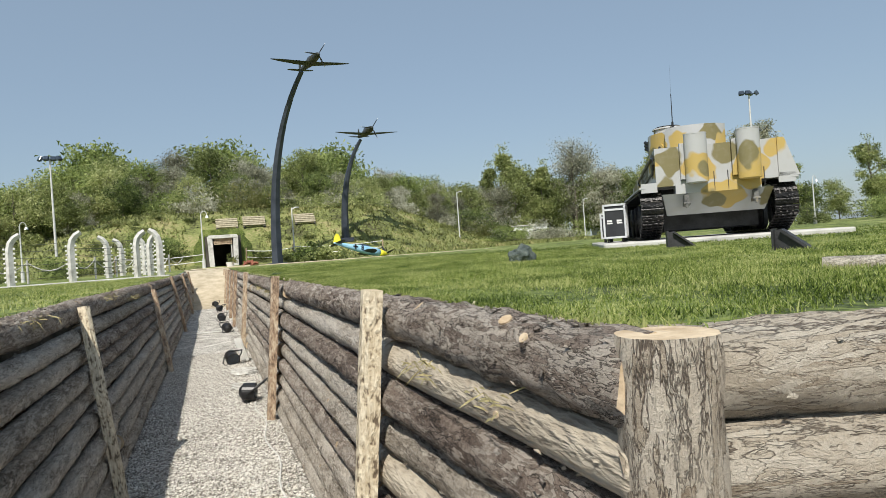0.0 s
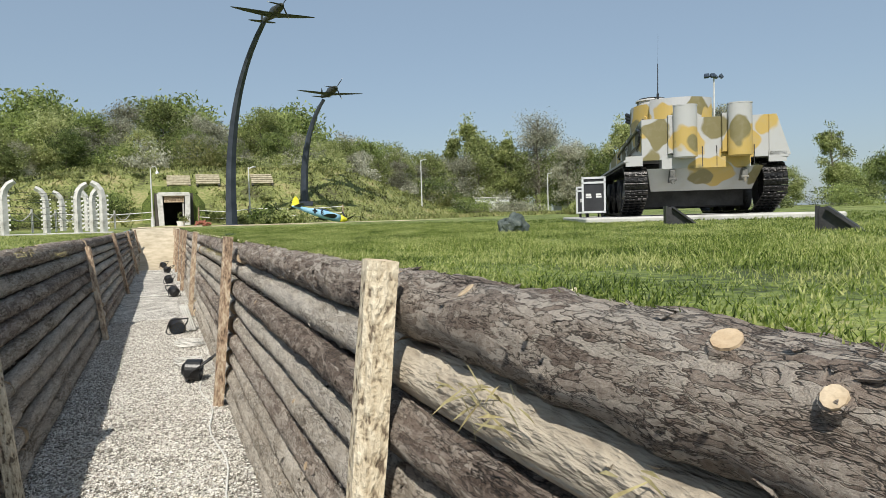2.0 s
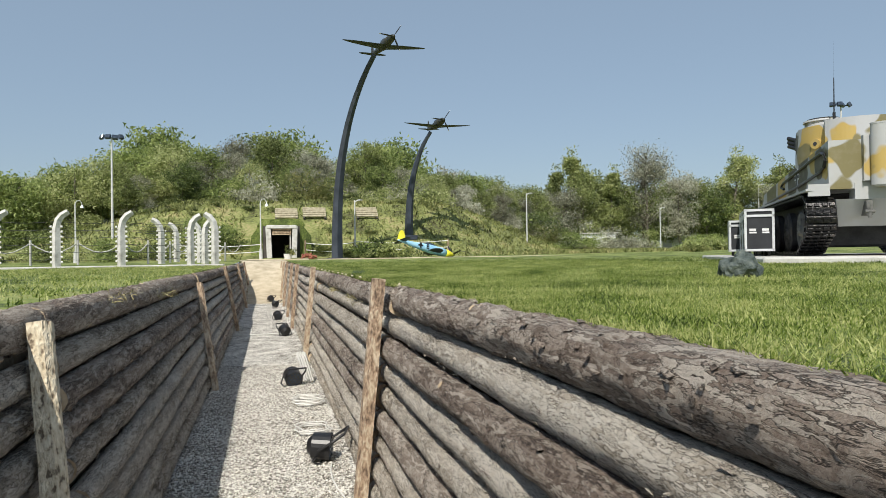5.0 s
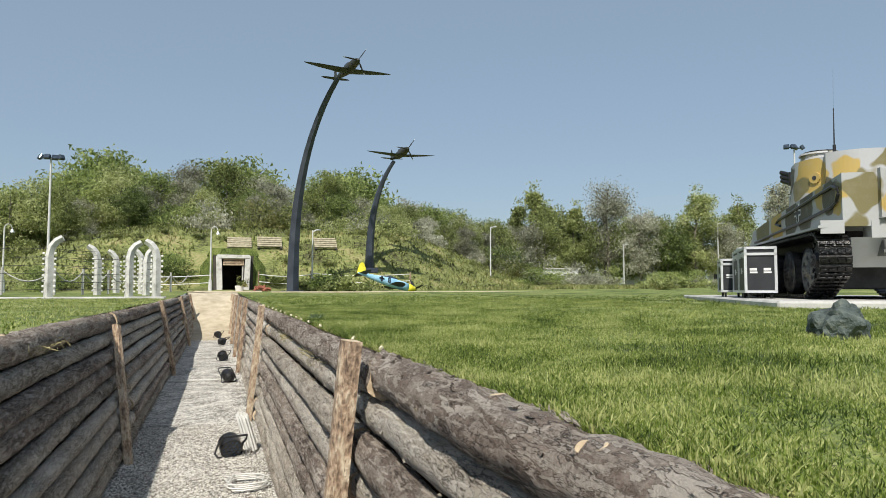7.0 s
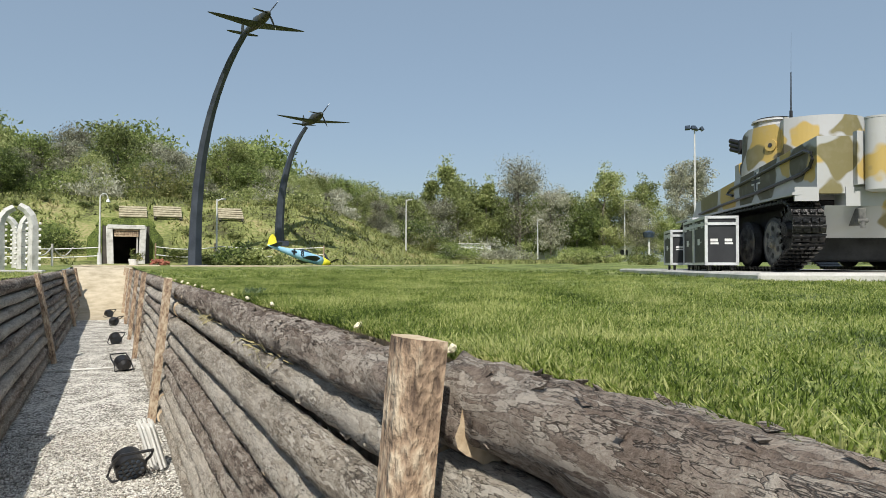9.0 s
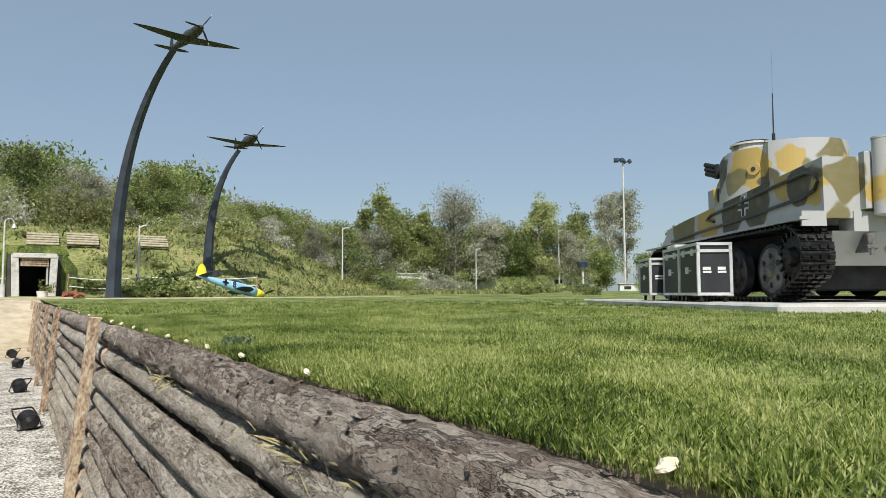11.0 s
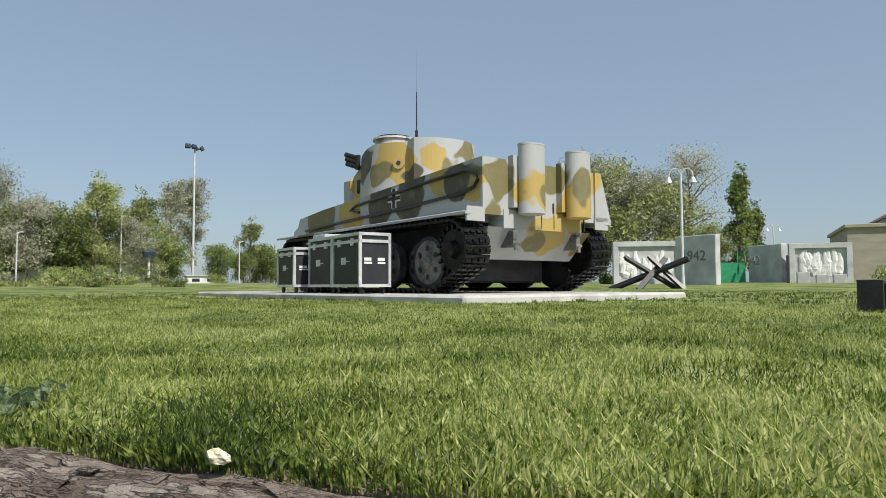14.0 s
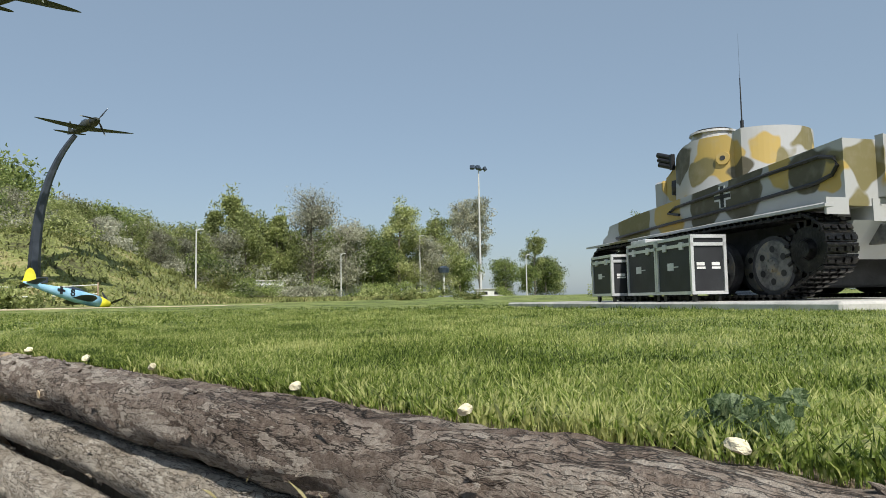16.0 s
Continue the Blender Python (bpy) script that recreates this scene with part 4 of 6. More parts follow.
def shrub(x, y, k, s, label="low bushy shrub on the grass"):
    o = tagged(new("shrub", BUSHES[k] if s > 1.3 else SHRUBS[k]), label, "shrub", "shrubs on the mound")
    o.matrix_basis = pose(x, y, land(x, y) - 0.03, 0, 0, rng.uniform(0, 360)) @ Matrix.Diagonal((s, s, s * rng.uniform(0.7, 1.1), 1))


for k in range(80):
    x = rng.uniform(-10, 25)
    y = rng.uniform(38.6, 48) + max(0, x - 10) * 0.45
    if -1.2 < x < 2.8 and y < 42:
        continue
    shrub(x, y, rng.choice((0, 0, 1, 1, 2)), rng.uniform(0.2, 0.5))
for k in range(60):
    shrub(rng.uniform(-26, 26), rng.uniform(46.5, 53), rng.choice((1, 2, 3, 4, 4)), rng.uniform(1.6, 2.8), "tall leafy bush at the edge of the wood")
for x, y, k, s in [(5.0, 35.4, 3, 1.2), (5.9, 34.9, 2, 1.1), (4.3, 36.6, 2, 0.9), (2.6, 38.2, 1, 0.9), (-2, 38.6, 3, 1.5), (-3.2, 39.5, 3, 1.8), (-5, 38, 2, 1.6), (-7, 37, 3, 1.6), (-9.5, 36, 2, 1.7), (-12.5, 36, 3, 1.8), (-15.5, 37, 2, 1.8), (-19, 38, 3, 2.0), (-23, 39, 2, 2.0),
                   (27, 60, 2, 1.6), (30, 58, 3, 1.8), (33.5, 57, 2, 1.8), (37, 55, 3, 2.0), (40, 53.5, 3, 1.8), (43, 52, 2, 2.0), (36, 48, 4, 1.2), (33, 49, 2, 1.3), (28, 49, 2, 1.2), (47, 48, 3, 1.5), (52, 47, 2, 1.6), (43, 20, 2, 1.5), (44, 12.7, 2, 1.0), (40, 14.6, 3, 1.0), (44.5, 2.4, 3, 0.8), (47, -1.5, 2, 1.2), (30, 27, 2, 1.6), (33, 25, 3, 1.6), (36, 27, 2, 2.0), (40, 24.5, 2, 1.6), (27, 38, 2, 1.1), (22, 34, 1, 0.7), (24, 31, 1, 0.7)]:
    shrub(x, y, k, s)


# ---- bunker in the mound ----
bunker = thing("bunker", "low bunker entrance with a pale timber frame set in the mound", "bunker", pose(0.74, 37.5, 1.46))
bm = bmesh.new()
box(bm, -0.95, 0.5, -0.1, -0.6, 3.5, 1.75)
box(bm, 0.6, 0.5, -0.1, 0.95, 3.5, 1.75)
box(bm, -0.95, 3.5, -0.1, 0.95, 3.7, 1.75)
box(bm, -0.95, 0.5, 1.75, 0.95, 3.7, 1.95)
box(bm, -0.6, 0.0, -0.12, 0.6, 3.5, -0.02)
finish("body", bm, M_DARK, bunker)
for x in (-0.60, 0.60):
    bm = bmesh.new()
    box(bm, x - 0.13, -0.12, -0.1, x + 0.13, 0.5, 1.72, 0.02, pose(0, 0, 0, 0, -2 if x < 0 else 2, 0))
    finish("jamb", bm, M_WHITEWASH, bunker)
bm = bmesh.new()
box(bm, -0.74, -0.14, 1.58, 0.74, 0.5, 1.76, 0.02)
finish("lintel", bm, M_WHITEWASH, bunker)
for k in range(4):
    bm = bmesh.new()
    box(bm, -0.47, -0.02, 1.26 + 0.08 * k, 0.47, 0.02, 1.325 + 0.08 * k, 0.006)
    finish("slat", bm, M_BOARD, bunker)
bm = bmesh.new()
box(bm, 0.40, 0.05, 0, 0.46, 0.75, 1.25, 0.01)
finish("door", bm, M_CONCRETE, bunker)
bm = bmesh.new()
prism(bm, [(-1.5, -0.2), (-1.5, 1.2), (-0.93, 1.95), (-0.93, -0.2)], 0.45, 2.6)
prism(bm, [(1.5, -0.2), (1.5, 1.2), (0.93, 1.95), (0.93, -0.2)], 0.45, 2.6)
prism(bm, [(-1.2, 1.75), (-1.0, 2.1), (1.0, 2.1), (1.2, 1.75)], 0.48, 3.9)
finish("earth_cover", bm, M_LAWN, bunker)

bm = bmesh.new()
box(bm, -0.9, 34.6, G - 0.3, 1.9, 38.2, G + 0.16, 0.02)
tagged(finish("path", bm, M_SAND), "sandy forecourt at the bunker door", "path", kind="structure")
# slatted vents on the slope
def vent(x, y, z, w):
    e = thing("vent_hatch", "weathered wooden slatted hatch on the slope", "hatch", pose(x, y, z, -52, 0, 0), "hatches on the mound")
    bm = bmesh.new()
    for k in range(5):
        box(bm, -w / 2, -0.03, -0.1 + k * 0.19, w / 2, 0.03, 0.05 + k * 0.19, 0.012, pose(0.0, 0, 0, 0, rng.uniform(-1.5, 1.5), 0))
    finish("slats", bm, M_WEATHERED, e)
    bm = bmesh.new()
    for s in (-0.45, 0.45):
        box(bm, s * w - 0.05, 0.03, -0.2, s * w + 0.05, 0.12, 0.8)
    finish("frame", bm, M_DARK, e)


for x, w in ((1.1, 1.25), (2.65, 1.3), (5.65, 1.25)):
    vent(x, 41.3, land(x, 41.3) + 0.22, w)
# rope and posts round the bunker
e = thing("rope_fence", "pale rope strung between thin posts by the bunker", "fence")
bm = bmesh.new()
for x0, x1, y in ((-4.5, -0.2, 37.3), (1.9, 4.4, 37.6), (4.4, 9.5, 37.8)):
    for zz in (0.35, 0.7):
        pts = [(x0 + (x1 - x0) * k / 8, y, land(x0, y) + zz - 0.10 * math.sin(math.pi * k / 8)) for k in range(9)]
        tube(bm, pts, 0.022, 5)
finish("rope", bm, M_WHITE, e)
for x, y in ((-4.5, 37.3), (-0.25, 37.3), (1.9, 37.6), (4.4, 37.7), (9.5, 37.8)):
    bm = bmesh.new()
    rod(bm, (x, y, land(x, y) - 0.1), (x, y, land(x, y) + 0.85), 0.035)
    finish("post", bm, M_BOARD, e)
# flower tub and a heap of red-brown rubble by the doorway
e = thing("planter", "white tub with yellow-green plants by the bunker", "planter", pose(1.0, 36.6, land(1.0, 36.6)))
bm = bmesh.new()
rod(bm, (0, 0, -0.02), (0, 0, 0.26), 0.16, 0.2, 12)
finish("tub", bm, M_WHITE, e)
o = new("plant", shrub_mesh(44, 260, 0.55, 0.5, 0.05, M_SHRUB))
o.parent = e
o.location = (0.1, 0, 0.2)
bm = bmesh.new()
for k in range(14):
    box(bm, -0.1, -0.06, -0.05, 0.1, 0.06, 0.05, 0.012, pose(rng.uniform(-0.35, 0.35), rng.uniform(-0.2, 0.2), rng.uniform(0.03, 0.2), rng.uniform(0, 60), rng.uniform(0, 60), rng.uniform(0, 360)))
tagged(finish("rubble", bm, material("red brick rubble", [(0.3, (0.20, 0.06, 0.04)), (0.7, (0.34, 0.13, 0.08))], rough=0.9), m=pose(2.0, 37.0, land(2.0, 37.0))), "heap of reddish brick rubble beside the bunker", "rubble")


# ---- curved masts and aircraft ----
def mast(x, y, dx, dy, top, w, label):
    e = thing("aircraft_mast", label, "mast", group="masts that carry aircraft")
    bm = bmesh.new()
    z0 = land(x, y) - 0.15
    pts, rad = [], []
    for k in range(15):
        s = k / 14
        pts.append((x + dx * s ** 2.5, y + dy * s ** 2.5, z0 + (top - z0) * (s * 1.12 - 0.12 * s ** 3)))
        rad.append(w * (1 - 0.62 * s))
    tube(bm, pts, rad, 6, 0.8)
    finish("pole", bm, M_MAST, e)
    bm = bmesh.new()
    box(bm, x - w * 1.4, y - w * 1.4, z0 - 0.05, x + w * 1.4, y + w * 1.4, z0 + 0.2, 0.02)
    finish("base_plate", bm, M_MAST, e)


mast(3.35, 36.0, 1.6, -2.4, 10.95, 0.34, "tall curved slate-blue steel mast carrying a model aircraft")
mast(7.75, 39.7, 1.15, -0.8, 8.45, 0.29, "shorter curved slate-blue steel mast carrying a model aircraft")


def lofted(bm, stations, n=12, slot=0):
    rings = []
    for y, rx, rz, cz in stations:
        rings.append([bm.verts.new((rx * math.cos(2 * math.pi * k / n), y, cz + rz * math.sin(2 * math.pi * k / n))) for k in range(n)])
    for a, b in zip(rings, rings[1:]):
        for k in range(n):
            f = bm.faces.new((a[k], a[(k + 1) % n], b[(k + 1) % n], b[k]))
            f.smooth, f.material_index = True, slot
    bm.faces.new(rings[0]).material_index = slot
    bm.faces.new(rings[-1]).material_index = slot


def wing(bm, span, root, tip, y, z, dihedral, thick, slot=0, vertical=False, x0=0.0):
    """A tapering wing with a rounded tip; both sides, or one upright fin."""
    for side in ((1,) if vertical else (1, -1)):
        rings = []
        for k in range(9):
            s = k / 8
            c = (root + (tip - root) * s) * math.sqrt(max(0.02, 1 - max(0, (s - 0.6) / 0.42) ** 2))
            t = thick * (1 - 0.75 * s)
            off = x0 + s * span
            sec = [(0.5, 0), (0.25, 0.9), (-0.2, 0.7), (-0.5, 0), (-0.2, -0.5), (0.25, -0.6)]
            if vertical:
                rings.append([bm.verts.new((q * t, y + p * c, z + off)) for p, q in sec])
            else:
                rings.append([bm.verts.new((side * off, y + p * c, z + off * dihedral + q * t)) for p, q in sec])
        for a, b in zip(rings, rings[1:]):
            for k in range(6):
                f = bm.faces.new((a[k], a[(k + 1) % 6], b[(k + 1) % 6], b[k]))
                f.material_index = slot
        bm.faces.new(rings[0]).material_index = slot
        bm.faces.new(rings[-1]).material_index = slot


def aircraft(m, span, label, body, under, nose=None, tail=None, wings=True, category="model aircraft"):
    e = thing("model_aircraft", label, category, m, "model aircraft")
    L = span * 0.82
    bm = bmesh.new()
    lofted(bm, [(-L * 0.58, 0.02, 0.03, 0.10), (-L * 0.45, 0.06, 0.09, 0.08), (-L * 0.2, 0.13, 0.17, 0.04), (0, 0.18, 0.23, 0.02), (L * 0.18, 0.19, 0.22, 0), (L * 0.30, 0.17, 0.19, 0)])
    finish("fuselage", bm, body, e)
    bm = bmesh.new()
    lofted(bm, [(L * 0.29, 0.175, 0.195, 0), (L * 0.36, 0.15, 0.16, 0), (L * 0.42, 0.10, 0.10, 0), (L * 0.46, 0.02, 0.02, 0)])
    finish("nose", bm, nose or body, e)
    bm = bmesh.new()
    lofted(bm, [(-L * 0.12, 0.04, 0.03, 0.22), (-L * 0.04, 0.10, 0.11, 0.22), (L * 0.06, 0.10, 0.10, 0.21), (L * 0.12, 0.05, 0.03, 0.2)], 10)
    finish("canopy", bm, M_LENS, e)
    bm = bmesh.new()
    half = span * (0.5 if wings else 0.16)
    wing(bm, half, span * 0.20, span * (0.07 if wings else 0.15), L * 0.06, -0.12, 0.07, 0.05)
    finish("wing", bm, under, e)
    bm = bmesh.new()
    wing(bm, span * 0.17, span * 0.10, span * 0.06, -L * 0.50, 0.10, 0.02, 0.02)
    finish("tailplane", bm, under, e)
    bm = bmesh.new()
    wing(bm, span * 0.14, span * 0.13, span * 0.07, -L * 0.51, 0.08, 0, 0.02, vertical=True)
    finish("fin", bm, tail or body, e)
    bm = bmesh.new()
    bt = bmesh.new()
    for k in range(3):
        a = math.radians(125 + 120 * k)
        d = Vector((math.cos(a), 0, math.sin(a)))
        c = Vector((0, L * 0.43, 0))
        tube(bm, [c + d * 0.05, c + d * 0.3, c + d * 0.60], [0.045, 0.085, 0.05], 6, 0.3)
        tube(bt, [c + d * 0.60, c + d * 0.68], [0.05, 0.02], 6, 0.3)
    finish("propeller", bm, M_BLACK, e)
    # white stands in for sunlight on the tips; the crashed fighter's stay black
    finish("blade_tips", bt, M_PRINT_GLINT if tail is None else M_BLACK, e)
    return e


def facing(pos, forward, right):
    f = Vector(forward).normalized()
    r = Vector(right)
    r = (r - f * r.dot(f)).normalized()
    u = r.cross(f)
    return Matrix.Translation(pos) @ Matrix((r, f, u)).transposed().to_4x4()


aircraft(facing((5.36, 33.48, 11.35), (0.154, -0.988, 0.017), (-0.988, -0.154, -0.006)), 4.0, "dark green propeller fighter on a curved mast", M_PLANE, M_DUCK)
aircraft(facing((9.27, 39.05, 8.86), (0.049, -0.998, 0.032), (-0.999, -0.049, -0.002)), 3.8, "dark green propeller fighter on a curved mast", M_PLANE, M_DUCK)
crashed = aircraft(facing((7.7, 34.6, 1.88), (0.92, 0.33, -0.20), (0.33, -0.9, 0.22)), 3.9, "pale blue fighter with yellow nose and tail lying crashed", M_SKYBLUE, M_MAST, M_YELLOW, M_YELLOW, wings=False)
# markings on the crashed fighter's side
bm = bmesh.new()
for w, h in ((0.07, 0.26), (0.26, 0.07)):
    box(bm, 0.115, -0.62 - w / 2, 0.06 - h / 2, 0.155, -0.62 + w / 2, 0.06 + h / 2)
finish("marking", bm, M_BLACK, crashed)
cu = bpy.data.curves.new("numeral", "FONT")
cu.body, cu.size, cu.extrude, cu.align_x = "8", 0.34, 0.015, "CENTER"
cu.materials.append(M_BLACK)
o = new("numeral", cu)
o.parent = crashed
o.matrix_basis = Matrix.Translation((0.165, -0.22, -0.06)) @ Euler((math.pi / 2, 0, math.pi / 2)).to_matrix().to_4x4()


# ---- tank on its plinth ----
TANK = pose(10.04, 11.13, 1.46, 0, 0, -30)
bm = bmesh.new()
box(bm, -2.4, -1.0, -0.5, 2.2, 8.0, 0.0, 0.03)
tagged(finish("plinth", bm, M_CONCRETE, m=TANK), "low pale concrete plinth under the tank", "plinth", kind="structure")

tank = thing("tank", "heavy tank replica in grey, ochre and olive camouflage", "tank", TANK)
bm = bmesh.new()
prism_pts = [(0.0, 1.11), (0.0, 1.92), (3.8, 1.62), (4.6, 1.56), (5.5, 1.46), (5.58, 1.30), (5.75, 1.22), (5.8, 1.08)]
prism(bm, [(y, z) for y, z in prism_pts], -1.2, 1.2, m=Matrix(((0, 1, 0, 0), (1, 0, 0, 0), (0, 0, 1, 0), (0, 0, 0, 1))))
box(bm, -0.82, -0.02, 0.93, 0.86, 0.3, 1.2)
finish("hull", bm, M_CAMO, tank)
bm = bmesh.new()
v = [bm.verts.new(p) for p in ((-1.1, 0.0, 0.94), (1.1, 0.0, 0.94), (0.98, 0.34, 0.50), (-0.98, 0.34, 0.50), (-1.1, 0.12, 0.94), (1.1, 0.12, 0.94), (0.98, 0.42, 0.50), (-0.98, 0.42, 0.50))]
for q in ((0, 1, 2, 3), (4, 5, 6, 7), (0, 1, 5, 4), (1, 2, 6, 5), (2, 3, 7, 6), (3, 0, 4, 7)):
    bm.faces.new([v[i] for i in q])
finish("rear_plate", bm, M_CAMO, tank)
bm = bmesh.new()
box(bm, -1.02, 0.95, 0.16, 1.02, 5.5, 1.12, 0.03)
finish("lower_hull", bm, M_UNDER, tank)
for s in (-1, 1):
    bm = bmesh.new()
    v = [bm.verts.new(p) for p in ((s * 1.19, 0.0, 1.20), (s * 1.19, 5.7, 1.14), (s * 1.56, 5.8, 1.07), (s * 1.56, -0.05, 1.12), (s * 1.19, 0.0, 1.10), (s * 1.19, 5.7, 1.07), (s * 1.56, 5.8, 1.035), (s * 1.56, -0.05, 1.085))]
    for q in ((0, 1, 2, 3), (4, 5, 6, 7), (0, 1, 5, 4), (1, 2, 6, 5), (2, 3, 7, 6), (3, 0, 4, 7)):
        bm.faces.new([v[i] for i in q])
    box(bm, s * 1.19, -0.03, 1.0, s * 1.52, 0.0, 1.2)
    finish("fender", bm, M_CAMO, tank)
# the rear mudguard slopes from the hull out over the track on one side
bm = bmesh.new()
prism(bm, [(1.202, 1.92), (1.34, 1.92), (1.60, 1.13), (1.202, 1.13)], -0.03, 0.22)
finish("mudguard", bm, M_CAMO, tank)
# exhausts with an oval jacket, a rim and a bracket plate
for vx in (-0.40, 0.62):
    bm = bmesh.new()
    v = rod(bm, (0, 0, 1.14), (0, 0, 2.13), 0.225, None, 48)
    v += rod(bm, (0, 0, 2.12), (0, 0, 2.145), 0.23, None, 48)
    v += rod(bm, (0, 0, 1.12), (0, 0, 1.14), 0.17, 0.20, 48)
    bmesh.ops.scale(bm, vec=(1, 0.72, 1), verts=v)
    bmesh.ops.translate(bm, vec=(vx, -0.17, 0), verts=v)
    finish("exhaust", bm, M_CAMO, tank)
    bm = bmesh.new()
    box(bm, vx - 0.30, -0.10, 1.22, vx - 0.20, 0.0, 1.97, 0.008)
    box(bm, vx - 0.31, -0.112, 1.22, vx - 0.295, 0.0, 1.97)
    finish("shield", bm, M_CAMO, tank)
# panel seams, brackets and tow hooks on the rear
bm = bmesh.new()
for x in (-0.05, 0.22, 0.92):
    box(bm, x, -0.028, 0.96, x + 0.012, 0, 1.35)
tagged(finish("seam", bm, M_UNDER, tank), kind="stuff")
for x in (-0.62, 0.74):
    bm = bmesh.new()
    box(bm, x - 0.05, -0.06, 0.66, x + 0.05, 0.25, 0.9, 0.01)
    rod(bm, (x - 0.07, -0.05, 0.72), (x + 0.07, -0.05, 0.72), 0.03)
    rod(bm, (x, -0.06, 0.62), (x, -0.06, 0.72), 0.03)
    finish("tow_hook", bm, M_WHEEL, tank)
# turret: a horseshoe wall under a roof that falls to the front, with its bin behind
TY = 3.35
outl = [(math.sin(math.radians(a)) * 0.95, TY + math.cos(math.radians(a)) * 0.98) for a in range(44, 317, 4)] + [(-0.58, 4.52), (0.58, 4.52)]
bm = bmesh.new()
lo = [bm.verts.new((x, y, 1.56)) for x, y in outl]
hi = [bm.verts.new((x * 0.97, TY + (y - TY) * 0.97, 2.64 - max(0, y - 3.3) * 0.30)) for x, y in outl]
for k in range(len(outl)):
    bm.faces.new((lo[k], lo[(k + 1) % len(outl)], hi[(k + 1) % len(outl)], hi[k]))
bm.faces.new(hi)
bmesh.ops.bevel(bm, geom=[e for e in bm.edges if all(v in set(hi) for v in e.verts)], offset=0.02, segments=2, affect="EDGES")
finish("turret", bm, M_CAMO, tank)
bm = bmesh.new()
arc = [(math.sin(math.radians(a)) * 0.96, TY + math.cos(math.radians(a)) * 0.96) for a in range(138, 223, 4)]
ol = arc + [(x * 1.08, TY + (y - TY) * 1.36) for x, y in arc][::-1]
a1 = [bm.verts.new((x + 0.06, y, 1.90)) for x, y in ol]
b1 = [bm.verts.new((x + 0.06, y, 2.67)) for x, y in ol]
for k in range(len(ol)):
    bm.faces.new((a1[k], a1[(k + 1) % len(ol)], b1[(k + 1) % len(ol)], b1[k]))
bm.faces.new(a1)
bm.faces.new(b1)
finish("stowage_bin", bm, M_CAMO, tank)
bm = bmesh.new()
rod(bm, (-0.42, 3.3, 2.58), (-0.42, 3.3, 2.78), 0.37, 0.35, 28)
rod(bm, (-0.42, 3.3, 2.78), (-0.42, 3.3, 2.815), 0.39, 0.38, 28)
finish("cupola", bm, M_CAMO, tank)
bm = bmesh.new()
tube(bm, [(-0.42 + 0.3 * math.cos(a), 3.3 + 0.3 * math.sin(a), 2.84) for a in [k * math.pi / 8 for k in range(17)]], 0.014, 6)
box(bm, -0.62, 3.5, 2.80, -0.48, 3.62, 2.88, 0.01)
finish("hatch_fittings", bm, M_BLACK, tank)
bm = bmesh.new()
rod(bm, (-0.64, 2.78, 2.26), (-0.735, 2.70, 2.26), 0.12, 0.105, 20)
finish("pistol_port", bm, M_CAMO, tank)
bm = bmesh.new()
rod(bm, (-0.732, 2.703, 2.26), (-0.742, 2.695, 2.26), 0.04, None, 12)
finish("port_plug", bm, M_UNDER, tank)
bm = bmesh.new()
rod(bm, (-0.68, 4.02, 2.0), (-0.745, 4.06, 2.0), 0.14, 0.13, 20)
finish("vision_port", bm, M_UNDER, tank)
bm = bmesh.new()
for k in range(3):
    rod(bm, (-0.78, 3.92 + 0.02 * k, 2.34 + 0.09 * k), (-0.90, 4.18 + 0.02 * k, 2.44 + 0.09 * k), 0.047, None, 12)
box(bm, -0.84, 3.90, 2.30, -0.76, 3.98, 2.58, 0.01)
finish("smoke_launchers", bm, M_BLACK, tank)
bm = bmesh.new()
box(bm, -0.62, 4.48, 1.72, 0.62, 4.80, 2.22, 0.04)
rod(bm, (-0.3, 4.8, 1.98), (-0.3, 4.95, 1.98), 0.04)
finish("mantlet", bm, M_CAMO, tank)
bm = bmesh.new()
rod(bm, (-0.40, 2.62, 2.5), (-0.40, 2.62, 2.86), 0.028)
rod(bm, (-0.40, 2.62, 2.84), (-0.39, 2.63, 3.56), 0.013, 0.009, 6)
rod(bm, (-0.39, 2.63, 3.56), (-0.37, 2.65, 4.3), 0.002, 0.001, 5)
finish("antenna", bm, M_BLACK, tank)
bm = bmesh.new()
for x, y in ((-0.7, 4.95), (0.7, 4.95)):
    rod(bm, (x, y, 1.45), (x, y, 1.58), 0.2, 0.18, 16)
finish("hull_hatch", bm, M_CAMO, tank)
# tow cables along the side
bm = bmesh.new()
tube(bm, [(-1.225, 0.32, 1.76), (-1.235, 0.10, 1.70), (-1.235, 0.06, 1.60), (-1.235, 0.14, 1.50), (-1.225, 0.4, 1.44), (-1.225, 2.0, 1.34), (-1.225, 3.6, 1.28), (-1.225, 5.2, 1.20)], 0.026, 6)
tube(bm, [(-1.225, 0.32, 1.76), (-1.225, 1.2, 1.70), (-1.225, 2.4, 1.60), (-1.225, 3.3, 1.53), (-1.225, 3.5, 1.46), (-1.225, 3.2, 1.40)], 0.026, 6)
finish("tow_cable", bm, M_BLACK, tank)
for nm, mat, x, w in (("cross_edge", M_PRINT_GLINT, -1.206, 0.07), ("cross", M_BLACK, -1.212, 0.035)):
    bm = bmesh.new()
    box(bm, x, 2.16 - w, 1.38, x + 0.007, 2.16 + w, 1.70)
    box(bm, x, 1.98, 1.54 - w * 0.8, x + 0.006, 2.34, 1.54 + w * 0.8)
    finish(nm, bm, mat, tank)
